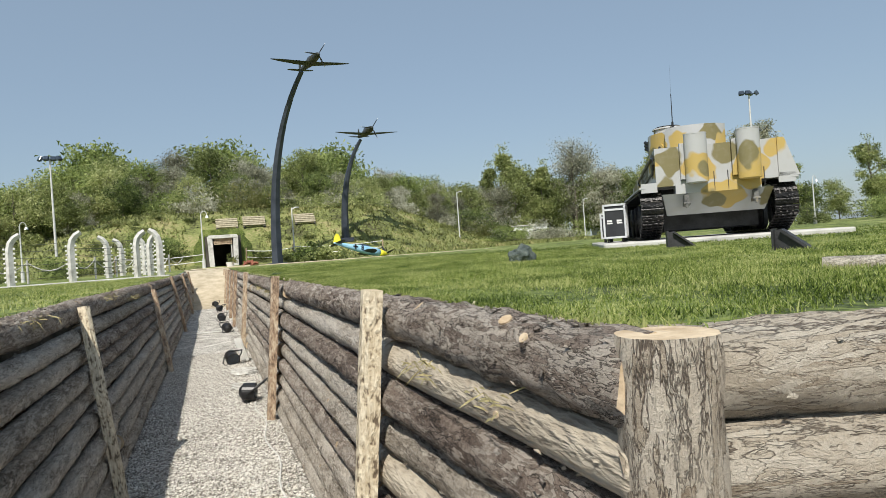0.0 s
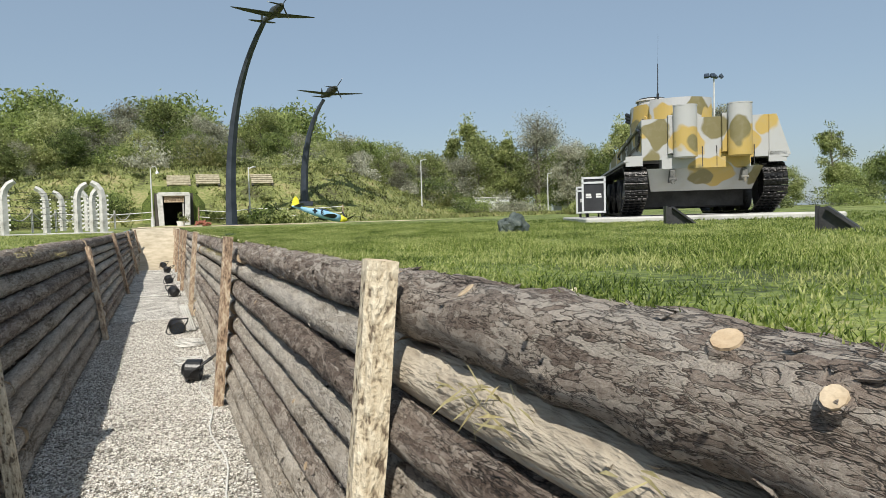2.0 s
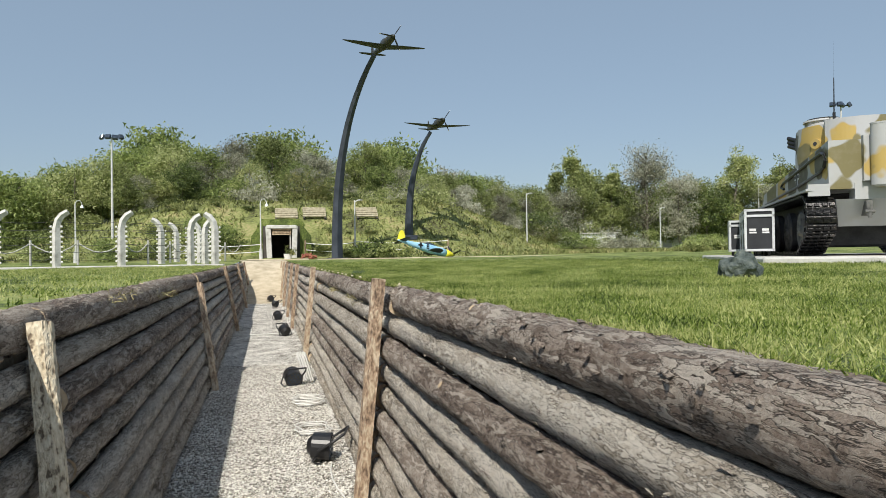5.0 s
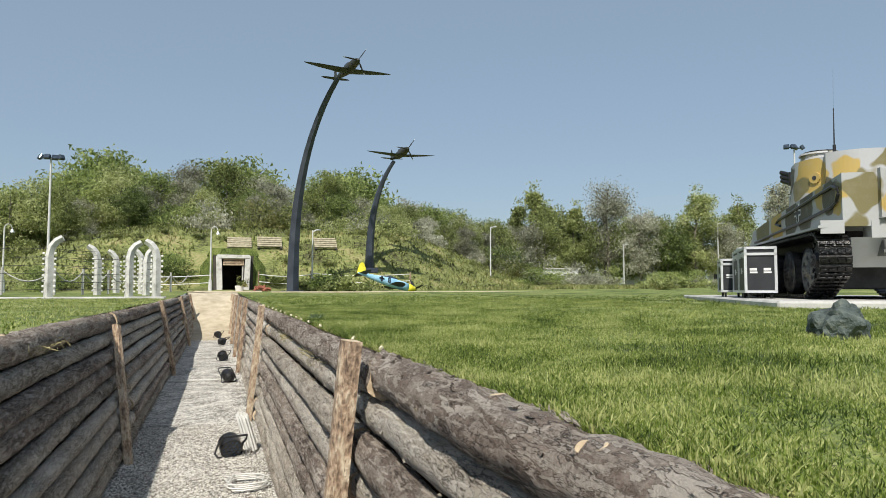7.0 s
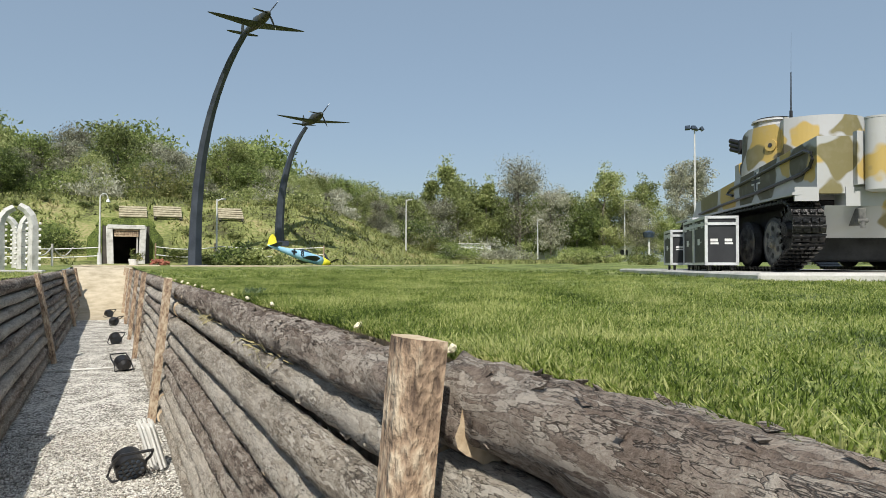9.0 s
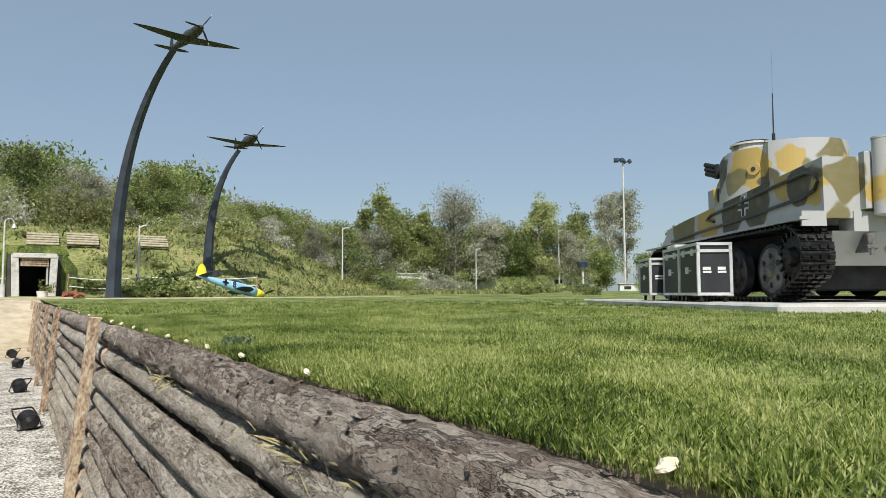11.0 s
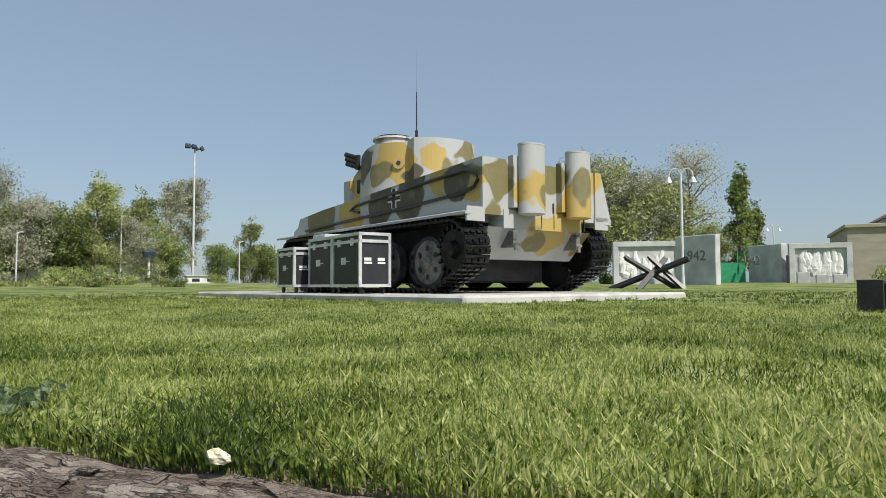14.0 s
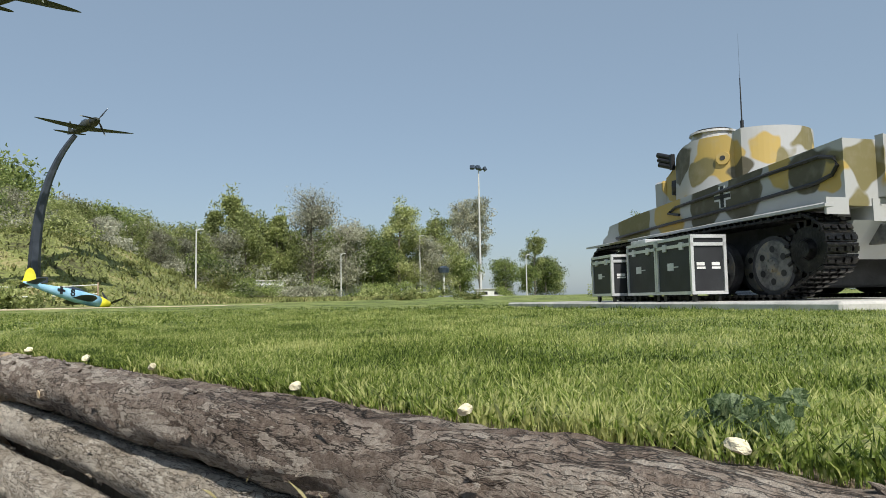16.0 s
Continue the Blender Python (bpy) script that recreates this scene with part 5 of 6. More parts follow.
# running gear
loop = []
for a in range(0, 181, 18):
    loop.append((0.38 - 0.40 * math.sin(math.radians(a)), 0.62 + 0.40 * math.cos(math.radians(a))))
loop = [(x, z) for x, z in loop if z > 0.3]
loop += [(0.75, 0.06), (4.75, 0.06)]
for a in range(180, -1, -18):
    z = 0.62 + 0.38 * math.cos(math.radians(a))
    if z > 0.32:
        loop.append((5.27 + 0.38 * math.sin(math.radians(a)), z))
loop.append((0.38, 1.02))
seg = []
for (x0, z0), (x1, z1) in zip(loop, loop[1:]):
    seg.append((x0, z0, x1, z1, math.hypot(x1 - x0, z1 - z0)))
total = sum(s[4] for s in seg)
bm = bmesh.new()
box(bm, -0.225, -0.052, -0.02, 0.225, 0.052, 0.02, 0.006)
for x in (-0.17, -0.06, 0.06, 0.17):
    box(bm, x - 0.04, -0.03, 0.015, x + 0.04, 0.012 + 0.02 * (x > 0), 0.05, 0.004)
rod(bm, (-0.23, 0.055, 0), (0.23, 0.055, 0), 0.016, None, 6)
link = bpy.data.meshes.new("track_link")
bm.to_mesh(link)
bm.free()
link.materials.append(M_TRACK)
n_links = int(total / 0.128)
for s in (-1, 1):
    track = new("track")
    track.parent = tank
    for k in range(n_links):
        d = total * k / n_links
        for x0, z0, x1, z1, L in seg:
            if d <= L:
                break
            d -= L
        t = d / L
        o = new("track_link", link)
        o.parent = track
        y, z = x0 + (x1 - x0) * t, z0 + (z1 - z0) * t
        ang = math.atan2(z1 - z0, x1 - x0)
        o.matrix_basis = Matrix.Translation((s * 1.32, y, z)) @ Euler((ang + math.pi, 0, 0)).to_matrix().to_4x4()
    for k in range(8):
        y = 0.98 + k * 0.53
        deep = 1.40 if k % 2 == 0 else 1.14
        if k == 7:
            y = 5.27
        zc, r = (0.455, 0.385) if k != 7 else (0.62, 0.33)
        bm = bmesh.new()
        rod(bm, (s * (deep - 0.1), y, zc), (s * deep, y, zc), r, None, 28)
        finish("wheel_tyre", bm, M_UNDER, tank)
        bm = bmesh.new()
        rod(bm, (s * deep, y, zc), (s * (deep + 0.012), y, zc), r * 0.86, r * 0.83, 28)
        rod(bm, (s * deep, y, zc), (s * (deep + 0.05), y, zc), 0.11, 0.09, 16)
        for j in range(6):
            a = math.pi * j / 3
            rod(bm, (s * deep, y + math.cos(a) * 0.07, zc + math.sin(a) * 0.07), (s * (deep + 0.065), y + math.cos(a) * 0.07, zc + math.sin(a) * 0.07), 0.012, None, 6)
        finish("wheel_disc", bm, M_WHEEL, tank)
        # black discs imitate the dark inside of holes that aren't cut
        bm = bmesh.new()
        for j in range(6):
            a = math.pi * (j + 0.5) / 3
            rod(bm, (s * (deep + 0.005), y + math.cos(a) * r * 0.55, zc + math.sin(a) * r * 0.55), (s * (deep + 0.015), y + math.cos(a) * r * 0.55, zc + math.sin(a) * r * 0.55), 0.045, None, 12)
        tagged(finish("wheel_hole", bm, M_BLACK, tank), kind="stuff")
    bm = bmesh.new()
    for j in range(18):
        a = 2 * math.pi * j / 18
        box(bm, s * 1.2, -0.02, 0.28, s * 1.44, 0.02, 0.36, 0, pose(0, 0.38, 0.62) @ Euler((a, 0, 0)).to_matrix().to_4x4())
    rod(bm, (s * 1.22, 0.38, 0.62), (s * 1.42, 0.38, 0.62), 0.29, None, 24)
    rod(bm, (s * 1.42, 0.38, 0.62), (s * 1.50, 0.38, 0.62), 0.14, 0.1, 16)
    finish("sprocket", bm, M_TRACK, tank)


# ---- flight cases beside the tank ----
def flight_case(m, w, d, h, tray, label):
    """Origin at the middle of the base, castors below; w across, d deep."""
    e = thing("flight_case", label, "flight case", m, "flight cases by the tank")
    bm = bmesh.new()
    box(bm, -w / 2, -d / 2, 0.12, w / 2, d / 2, 0.12 + h, 0.006)
    finish("body", bm, M_CASE, e)
    bm = bmesh.new()
    t = 0.022
    for sx in (-1, 1):
        for sy in (-1, 1):
            x, y = sx * w / 2, sy * d / 2
            box(bm, x - t, y - t, 0.12, x + t, y + t, 0.12 + h)
        for z in (0.12, 0.12 + h, 0.12 + h * 0.86):
            box(bm, sx * w / 2 - t, -d / 2 + t, z - t, sx * w / 2 + t, d / 2 - t, z + t)
    for sy in (-1, 1):
        for z in (0.12, 0.12 + h, 0.12 + h * 0.86):
            box(bm, -w / 2 - t, sy * d / 2 - t, z - t * 1.01, w / 2 + t, sy * d / 2 + t, z + t * 1.01)
    finish("edging", bm, M_ALU, e)
    bm = bmesh.new()
    for sx in (-1, 1):
        box(bm, sx * w * 0.23 - w * 0.13, -d / 2 - 0.006, 0.12 + h * 0.42, sx * w * 0.23 + w * 0.13, -d / 2, 0.12 + h * 0.46)
        box(bm, sx * w * 0.23 - w * 0.13, -d / 2 - 0.006, 0.12 + h * 0.48, sx * w * 0.23 + w * 0.11, -d / 2, 0.12 + h * 0.54)
    box(bm, -w / 2 - 0.006, -d * 0.12, 0.12 + h * 0.47, -w / 2, d * 0.2, 0.12 + h * 0.49)
    box(bm, -w / 2 - 0.006, d * 0.02, 0.12 + h * 0.42, -w / 2, d * 0.2, 0.12 + h * 0.56)
    tagged(finish("stencil", bm, M_PRINT_GLINT, e), kind="stuff")
    for y in (-d * 0.25, d * 0.25):
        bm = bmesh.new()
        box(bm, -w / 2 - 0.028, y - 0.05, 0.12 + h * 0.78, -w / 2, y + 0.05, 0.12 + h * 0.92, 0.004)
        finish("latch", bm, M_ALU, e)
    for sx in (-1, 1):
        for sy in (-1, 1):
            bm = bmesh.new()
            x, y = sx * (w / 2 - 0.07), sy * (d / 2 - 0.08)
            rod(bm, (x - 0.018, y, 0.05), (x + 0.018, y, 0.05), 0.05, None, 14)
            box(bm, x - 0.03, y - 0.03, 0.09, x + 0.03, y + 0.03, 0.12)
            finish("castor", bm, M_BLACK, e)
    if tray:
        bm = bmesh.new()
        box(bm, -w * 0.4, -d * 0.05, 0.12 + h + t, w * 0.5, d * 0.5, 0.12 + h + t + 0.07, 0.01)
        finish("lid_tray", bm, M_ALU, e)


CASES = pose(9.21, 13.24, 1.46, 0, 0, -36)
flight_case(CASES @ pose(-0.25, 0.50, 0), 0.48, 0.94, 0.76, False, "black flight case with aluminium edging on castors")
flight_case(CASES @ pose(-0.25, 1.50, 0), 0.48, 0.94, 0.76, True, "black flight case with aluminium edging and a lid tray")
flight_case(CASES @ pose(-0.40, 2.55, 0), 0.60, 0.8, 0.64, False, "lower black flight case with aluminium edging")


# ---- obstacles on the lawn ----
def obstacle(x, y, spin, s):
    e = thing("steel_obstacle", "dark welded steel wedge of girder on the lawn", "obstacle", pose(x, y, land(x, y), 0, 0, spin), "girder wedges on the lawn")
    bm = bmesh.new()
    prism(bm, [(-0.3 * s, -0.05), (-0.3 * s, 0.40 * s), (-0.18 * s, 0.42 * s), (0.42 * s, -0.05)], -0.012, 0.012)
    finish("web", bm, M_UNDER, e)
    bm = bmesh.new()
    box(bm, -0.33 * s, -0.16 * s, -0.05, -0.29 * s, 0.16 * s, 0.44 * s)
    box(bm, -0.35 * s, -0.14 * s, -0.012, 0.35 * s, 0.14 * s, 0.012, 0, pose(0.11 * s, 0, 0.19 * s, 0, 38, 0))
    finish("flange", bm, M_UNDER, e)


obstacle(6.25, 7.62, -30, 0.56)
obstacle(4.76, 4.29, -60, 0.44)
# painted rock
bm = bmesh.new()
bmesh.ops.create_icosphere(bm, subdivisions=4, radius=1)
for v in bm.verts:
    p = v.co.copy()
    k = 1 + 0.32 * noise.noise(p * 1.6) + 0.16 * noise.noise(p * 4) + 0.05 * noise.noise(p * 11)
    v.co = Vector((p.x * 0.42 * k, p.y * 0.36 * k, p.z * 0.33 * k))
tagged(finish("rock", bm, M_ROCK, smooth=False, m=pose(3.49, 6.99, G + 0.05, 0, 0, 30) @ Matrix.Diagonal((0.40, 0.40, 0.45, 1))), "jagged dark green painted rock in the grass", "rock")
# low weeds at the trench edge
for x, y, s in ((0.905, 9.92, 0.15),):
    o = tagged(new("weed", shrub_mesh(70, 260, 0.9, 0.5, 0.09, M_WEED)), "broad-leaved grey-green weed in the grass", "weed")
    o.matrix_basis = pose(x, y, G - 0.01) @ Matrix.Diagonal((s, s, s, 1))

# a short peeled log half sunk in the lawn
o = tagged(new("log", log_mesh(0.9, 0.034, 91, 14, 0.05, 1, M_DUSTY, 0.8)), "short weathered log lying in the grass", "log")
place_between(o, (2.66, 2.12, G + 0.018), (3.24, 1.44, G + 0.018), 30)
# crossed log obstacle on the other side
e = thing("log_trestle", "crossed barked logs forming an anti-tank obstacle", "obstacle", pose(0, 0, 0))
for a, b in (((-3.81, 7.85, G - 0.05), (-2.79, 9.05, 2.44)), ((-3.10, 9.25, G - 0.05), (-4.35, 8.95, 2.60)), ((-3.46, 9.2, G - 0.05), (-3.78, 8.8, 2.02))):
    o = new("log", log_mesh((Vector(b) - Vector(a)).length, 0.065, int(a[1] * 100), 12, 0.08, 3, M_DUSTY))
    o.parent = e
    place_between(o, a, b)


# ---- curved concrete fence posts with wires ----
def fence_post_mesh(flip):
    bm = bmesh.new()
    pts = [(0, 0, -0.1), (0, 0, 0.6), (0, 0, 1.15), (0.05 * flip, 0, 1.38), (0.16 * flip, 0, 1.54), (0.32 * flip, 0, 1.64)]
    tube(bm, pts, [0.125, 0.12, 0.11, 0.105, 0.10, 0.085], 4, 1.0, up=(0, 1, 0))
    for k in range(8):
        z = 0.15 + 0.15 * k
        rod(bm, (-0.12 * flip, 0, z), (-0.17 * flip, 0, z), 0.035, 0.03, 6, slot=1)
        rod(bm, (0.12 * flip, 0, z), (0.17 * flip, 0, z), 0.035, 0.03, 6, slot=1)
    bmesh.ops.recalc_face_normals(bm, faces=bm.faces)
    me = bpy.data.meshes.new("fence_post")
    bm.to_mesh(me)
    bm.free()
    me.materials.append(M_WHITEWASH)
    me.materials.append(M_WHITE)
    return me


POSTS = {1: fence_post_mesh(1), -1: fence_post_mesh(-1)}
row_a = [(-11.7, 24.6, 1), (-9.1, 24.6, 1), (-7.6, 24.6, 1), (-6.0, 24.6, 1), (-4.3, 24.9, 1)]
row_b = [(-3.75, 29.1, -1), (-3.7, 33.1, -1), (-2.45, 26.2, 1), (-2.6, 31.2, -1), (-1.62, 25.3, -1), (-2.2, 28.6, 1)]
for x, y, s in row_a + row_b:
    o = tagged(new("fence_post", POSTS[s]), "white concrete fence post with a curved top and insulators", "fence post", "camp fence posts")
    o.matrix_basis = pose(x, y, land(x, y), 0, 0, rng.uniform(-6, 6))
bm = bmesh.new()
for chain in (row_a, [row_b[2], row_a[-1]], [row_b[4], row_b[5], row_b[3]], [row_a[-1], row_b[0], row_b[1]]):
    for (x0, y0, _), (x1, y1, _) in zip(chain, chain[1:]):
        for k in range(6):
            z = 0.25 + 0.22 * k
            pts = [(x0 + (x1 - x0) * t / 5, y0 + (y1 - y0) * t / 5, land(x0, y0) + z - 0.05 * math.sin(math.pi * t / 5)) for t in range(6)]
            tube(bm, pts, 0.006, 4)
tagged(finish("fence_wire", bm, M_UNDER), "thin dark barbed wires strung between the fence posts", "wire fence")
bm = bmesh.new()
for (x0, y0), (x1, y1) in (((-14, 29), (-5, 29)), ((-5, 29), (-1.2, 36))):
    for k in range(6):
        t0, t1 = k / 6, (k + 1) / 6
        a, b = (x0 + (x1 - x0) * t0, y0 + (y1 - y0) * t0), (x0 + (x1 - x0) * t1, y0 + (y1 - y0) * t1)
        tube(bm, [(a[0] + (b[0] - a[0]) * q / 6, a[1] + (b[1] - a[1]) * q / 6, G + 0.85 - 0.35 * math.sin(math.pi * q / 6)) for q in range(7)], 0.022, 5)
        rod(bm, (a[0], a[1], G - 0.1), (a[0], a[1], G + 0.95), 0.04, None, 8)
tagged(finish("chain_fence", bm, M_CONCRETE), "posts with a pale drooping chain along the path", "fence")
# kerbed path past the fence
bm = bmesh.new()
box(bm, -40, 23.2, G - 0.2, -1.25, 24.0, G + 0.055, 0.02)
tagged(finish("path", bm, M_CONCRETE), "pale concrete kerb path along the fence", "path", kind="structure")
bm = bmesh.new()
box(bm, 2.2, 33.2, G - 0.2, 34, 33.8, G + 0.14, 0.02, pose(0, 0, 0, 0, 0, 0))
tagged(finish("path", bm, M_SAND), "pale sandy path across the lawn", "path", kind="structure")

# ---- lamps and poles ----
def flood_mast(x, y, h, k):
    e = thing("floodlight_mast", "tall pale pole with a ring of floodlights", "light mast", pose(x, y, land(x, y)) @ Matrix.Diagonal((k, k, k, 1)), "floodlight masts")
    h /= k
    bm = bmesh.new()
    rod(bm, (0, 0, -0.1), (0, 0, h), 0.11, 0.065, 12)
    finish("pole", bm, M_GALV, e)
    bm = bmesh.new()
    rod(bm, (-0.7, 0, h), (0.7, 0, h), 0.05)
    for k in range(4):
        box(bm, -0.22, -0.12, -0.2, 0.22, 0.14, 0.2, 0.03, pose(-0.75 + 0.5 * k, -0.15 if k % 2 else 0.1, h + 0.05, -30, 0, (k - 1.5) * 35))
    finish("floodlights", bm, M_LENS, e)


flood_mast(63.5, 65.2, 16.2, 1.35)
flood_mast(-7.67, 40.5, 5.2, 0.62)


def street_lamp(x, y, h, arms, label, spin=0):
    e = thing("street_lamp", label, "street lamp", pose(x, y, land(x, y), 0, 0, spin), "park street lamps")
    bm = bmesh.new()
    rod(bm, (0, 0, -0.1), (0, 0, 0.5), 0.10, 0.075, 12)
    rod(bm, (0, 0, 0.5), (0, 0, h * 0.94), 0.012 * h + 0.004, 0.010 * h, 10)
    finish("pole", bm, M_GALV, e)
    bm = bmesh.new()
    for s in arms:
        w = 0.10 * h
        pts = [(s * w * (1 - math.cos(a)) * 0.5, 0, h * 0.92 + w * 0.75 * math.sin(a)) for a in [math.pi * k / 10 for k in range(11)]]
        tube(bm, pts, 0.006 * h, 6, up=(0, 1, 0))
        bs = bmesh.new()
        rod(bs, (s * w, 0, h * 0.92), (s * w, 0, h * 0.92 - 0.045 * h), 0.012 * h, 0.032 * h, 14)
        finish("shade", bs, M_ALU, e)
    finish("arm", bm, M_GALV, e)


street_lamp(30.1, 9.8, 5.0, (-1, 1), "pale street lamp with two bell shades on curled arms", -75)
street_lamp(70, 3.0, 5.4, (-1, 1), "distant pale street lamp with two bell shades", -75)
street_lamp(-0.28, 37.2, 3.0, (1,), "pale street lamp with one bell shade", 0)
street_lamp(-7.9, 34.4, 2.7, (1,), "pale street lamp with one bell shade", 30)
street_lamp(29.7, 26.5, 2.5, (1,), "pale street lamp with one bell shade", 0)
for x, y, h in ((35.3, 71.8, 7.4), (46.3, 58.1, 6.2), (39.7, 39.9, 3.0), (-14.5, 50, 5.0), (4.45, 37.6, 2.9), (17.2, 45.6, 3.4), (29.2, 48.3, 3.2)):
    bm = bmesh.new()
    rod(bm, (0, 0, -0.1), (0, 0, h), 0.02 + 0.009 * h, 0.02 + 0.004 * h, 8)
    rod(bm, (0, 0, h - 0.1), (0.06 * h, 0, h), 0.03, 0.03, 6)
    box(bm, 0.06 * h, -0.06, h - 0.03, 0.06 * h + 0.22, 0.06, h + 0.04, 0.015)
    tagged(finish("lamp_pole", bm, M_GALV, m=pose(x, y, land(x, y))), "thin pale lamp pole among the trees", "pole", "thin poles")


# ---- memorial walls, hedgehog, building and far things ----
def numerals(parent, text, m, size):
    cu = bpy.data.curves.new("numerals", "FONT")
    cu.body, cu.size, cu.extrude = text, size, 0.02
    cu.materials.append(M_TEXT)
    o = new("numerals", cu)
    o.parent = parent
    o.matrix_basis = m


def memorial(m, w, wing_w, h, side, label):
    """Front panel with a recessed relief, and a wing wall with the year set at an angle."""
    e = thing("memorial_wall", label, "memorial", m, "memorial walls")
    bm = bmesh.new()
    box(bm, -w / 2, 0, -0.1, w / 2, 0.4, h, 0.02)
    for x0, x1, z0, z1 in ((-w / 2, w / 2, h - 0.28, h), (-w / 2, w / 2, -0.1, 0.3), (-w / 2, -w / 2 + 0.28, 0.3, h - 0.28), (w / 2 - 0.28, w / 2, 0.3, h - 0.28)):
        box(bm, x0, -0.16, z0, x1, 0.003, z1, 0.01)
    finish("panel", bm, M_MARBLE, e)
    bm = bmesh.new()
    rr = random.Random(int(w * 100))
    for k in range(26):
        x = rr.uniform(-w / 2 + 0.45, w / 2 - 0.45)
        z0 = rr.choice((0.35, 0.35, 0.6, 0.9))
        hh = rr.uniform(0.5, 1.2)
        lofted_z = [(z0, 0.15), (z0 + hh * 0.3, 0.22), (z0 + hh * 0.6, 0.17), (min(z0 + hh, h - 0.35), 0.08)]
        tube(bm, [(x + rr.uniform(-0.08, 0.08), -0.02, z) for z, _ in lofted_z], [q * rr.uniform(0.7, 1.1) for _, q in lofted_z], 7, 0.5, up=(0, 1, 0))
    finish("relief", bm, M_RELIEF, e)
    bm = bmesh.new()
    if side:
        box(bm, 0, -0.2, -0.1, wing_w, 0.2, h + 0.12, 0.02, Matrix.Translation((side * w / 2, 0.22, 0)) @ Euler((0, 0, math.pi / 2 + side * math.radians(-32) if side < 0 else math.radians(-28))).to_matrix().to_4x4())
    finish("wing_wall", bm, M_MARBLE, e)
    return e


e = memorial(pose(38.9, 11.9, land(39, 12), 0, 0, -76), 3.7, 2.2, 2.35, 0, "grey stone memorial wall with white carved relief")
bm = bmesh.new()
box(bm, -1.2, -0.2, -0.1, 1.2, 0.2, 2.5, 0.03)
e2 = tagged(finish("year_wall", bm, M_MARBLE, m=pose(37.2, 9.3, land(37, 9), 0, 0, -125)), "grey stone wall with a carved year", "memorial")
e2b = thing("memorial_wall", "grey stone block joined to the memorial", "memorial", pose(43.4, 4.6, land(43, 5)), "memorial walls")
bm = bmesh.new()
box(bm, -0.2, -1.5, -0.1, 0.2, 1.5, 2.25, 0.03, pose(1.2, 0.9, 0, 0, 0, -58))
finish("year_wall", bm, M_MARBLE, e2b)
numerals(e2b, "1942", Matrix.Translation((1.6, 2.2, 1.05)) @ Euler((math.pi / 2, 0, math.radians(-148))).to_matrix().to_4x4(), 0.8)
numerals(e2, "1942", Matrix.Translation((-0.85, -0.215, 1.2)) @ Euler((math.pi / 2, 0, 0)).to_matrix().to_4x4(), 0.75)
memorial(pose(42.6, 3.0, land(42, 3), 0, 0, -88), 3.1, 2.2, 2.2, 0, "grey stone memorial wall with white carved relief")
for y in (4.1, 3.2, 2.4):
    bm = bmesh.new()
    box(bm, -0.2, -0.3, -0.05, 0.2, 0.3, 0.45 if y != 4.1 else 0.6, 0.02)
    tagged(finish("stone_bench", bm, M_MARBLE, m=pose(40.6, y, land(40, y))), "pale stone block bench before the memorial", "bench", "stone benches")
# black steel hedgehog
e = thing("steel_hedgehog", "black anti-tank hedgehog of crossed steel girders", "obstacle", pose(25.8, 10.75, land(26, 11), 0, 0, 0))
for a, b in (((0.3, 1.5, -0.05), (-0.2, -1.3, 1.05)), ((0, 0.9, 1.15), (0.1, -0.95, -0.05)), ((0.1, 0.05, 1.15), (-0.1, -1.15, -0.05)), ((-0.6, 0.4, -0.05), (0.5, -0.5, 1.1))):
    bm = bmesh.new()
    rod(bm, a, b, 0.095, None, 4)
    d = Vector(b) - Vector(a)
    rod(bm, Vector(a) + Vector((0.05, 0.05, 0.05)), Vector(b) + Vector((0.05, 0.05, 0.05)), 0.07, None, 4)
    finish("girder", bm, M_BLACK, e)
bm = bmesh.new()
box(bm, -0.06, -0.06, -0.05, 0.06, 0.06, 1.5, 0.01)
tagged(finish("bollard", bm, M_UNDER, m=pose(40.8, 4.8, land(41, 5))), "thin dark upright post before the memorial", "post")
# green screen between the memorials
bm = bmesh.new()
box(bm, -0.9, -0.05, 0, 0.9, 0.05, 1.2, 0.01)
for x in (-0.9, 0.5, 0.9):
    rod(bm, (x, 0, -0.1), (x, 0, 1.9), 0.04)
tagged(finish("netting_screen", bm, M_GREENFAB, m=pose(45, 7.6, land(45, 8), 0, 0, -80)), "green netting screen on posts", "screen")
# sandstone building
b = thing("stone_building", "honey limestone building with arched windows and stepped roofline", "building", pose(71, -7.2, land(70, -4) - 0.3, 0, 0, -93))
def building_wall(bm, x0, x1, z1, openings, y=0.0, t=0.5):
    xs = x0
    for a, c, zb, zt in openings:
        box(bm, xs, y, 0, a, y + t, z1)
        box(bm, a, y, 0, c, y + t, zb)
        box(bm, a, y, zt, c, y + t, z1)
        xs = c
    box(bm, xs, y, 0, x1, y + t, z1)
bm = bmesh.new()
building_wall(bm, -4.0, 26, 5.2, [(0.3, 2.0, 1.2, 4.2), (4.6, 6.3, 1.2, 4.2), (9, 10.7, 1.2, 4.2), (14, 15.7, 1.2, 4.2)])
box(bm, -4, 0.5, 0, -3.5, 14, 5.2)
box(bm, -4, 14, 0, 26, 14.5, 5.2)
finish("wall", bm, M_STONEWALL, b)
bm = bmesh.new()
box(bm, -4.25, -0.25, 5.2, 26.2, 14.7, 5.55, 0.05)
box(bm, -0.8, -0.1, 5.55, 26.2, 14.5, 6.1, 0.05)
box(bm, -1.0, -0.25, 6.1, 26.3, 14.6, 6.35, 0.05)
box(bm, 3.4, -0.1, 6.35, 26.2, 14.5, 6.9, 0.05)
finish("roof", bm, M_STONEWALL, b)
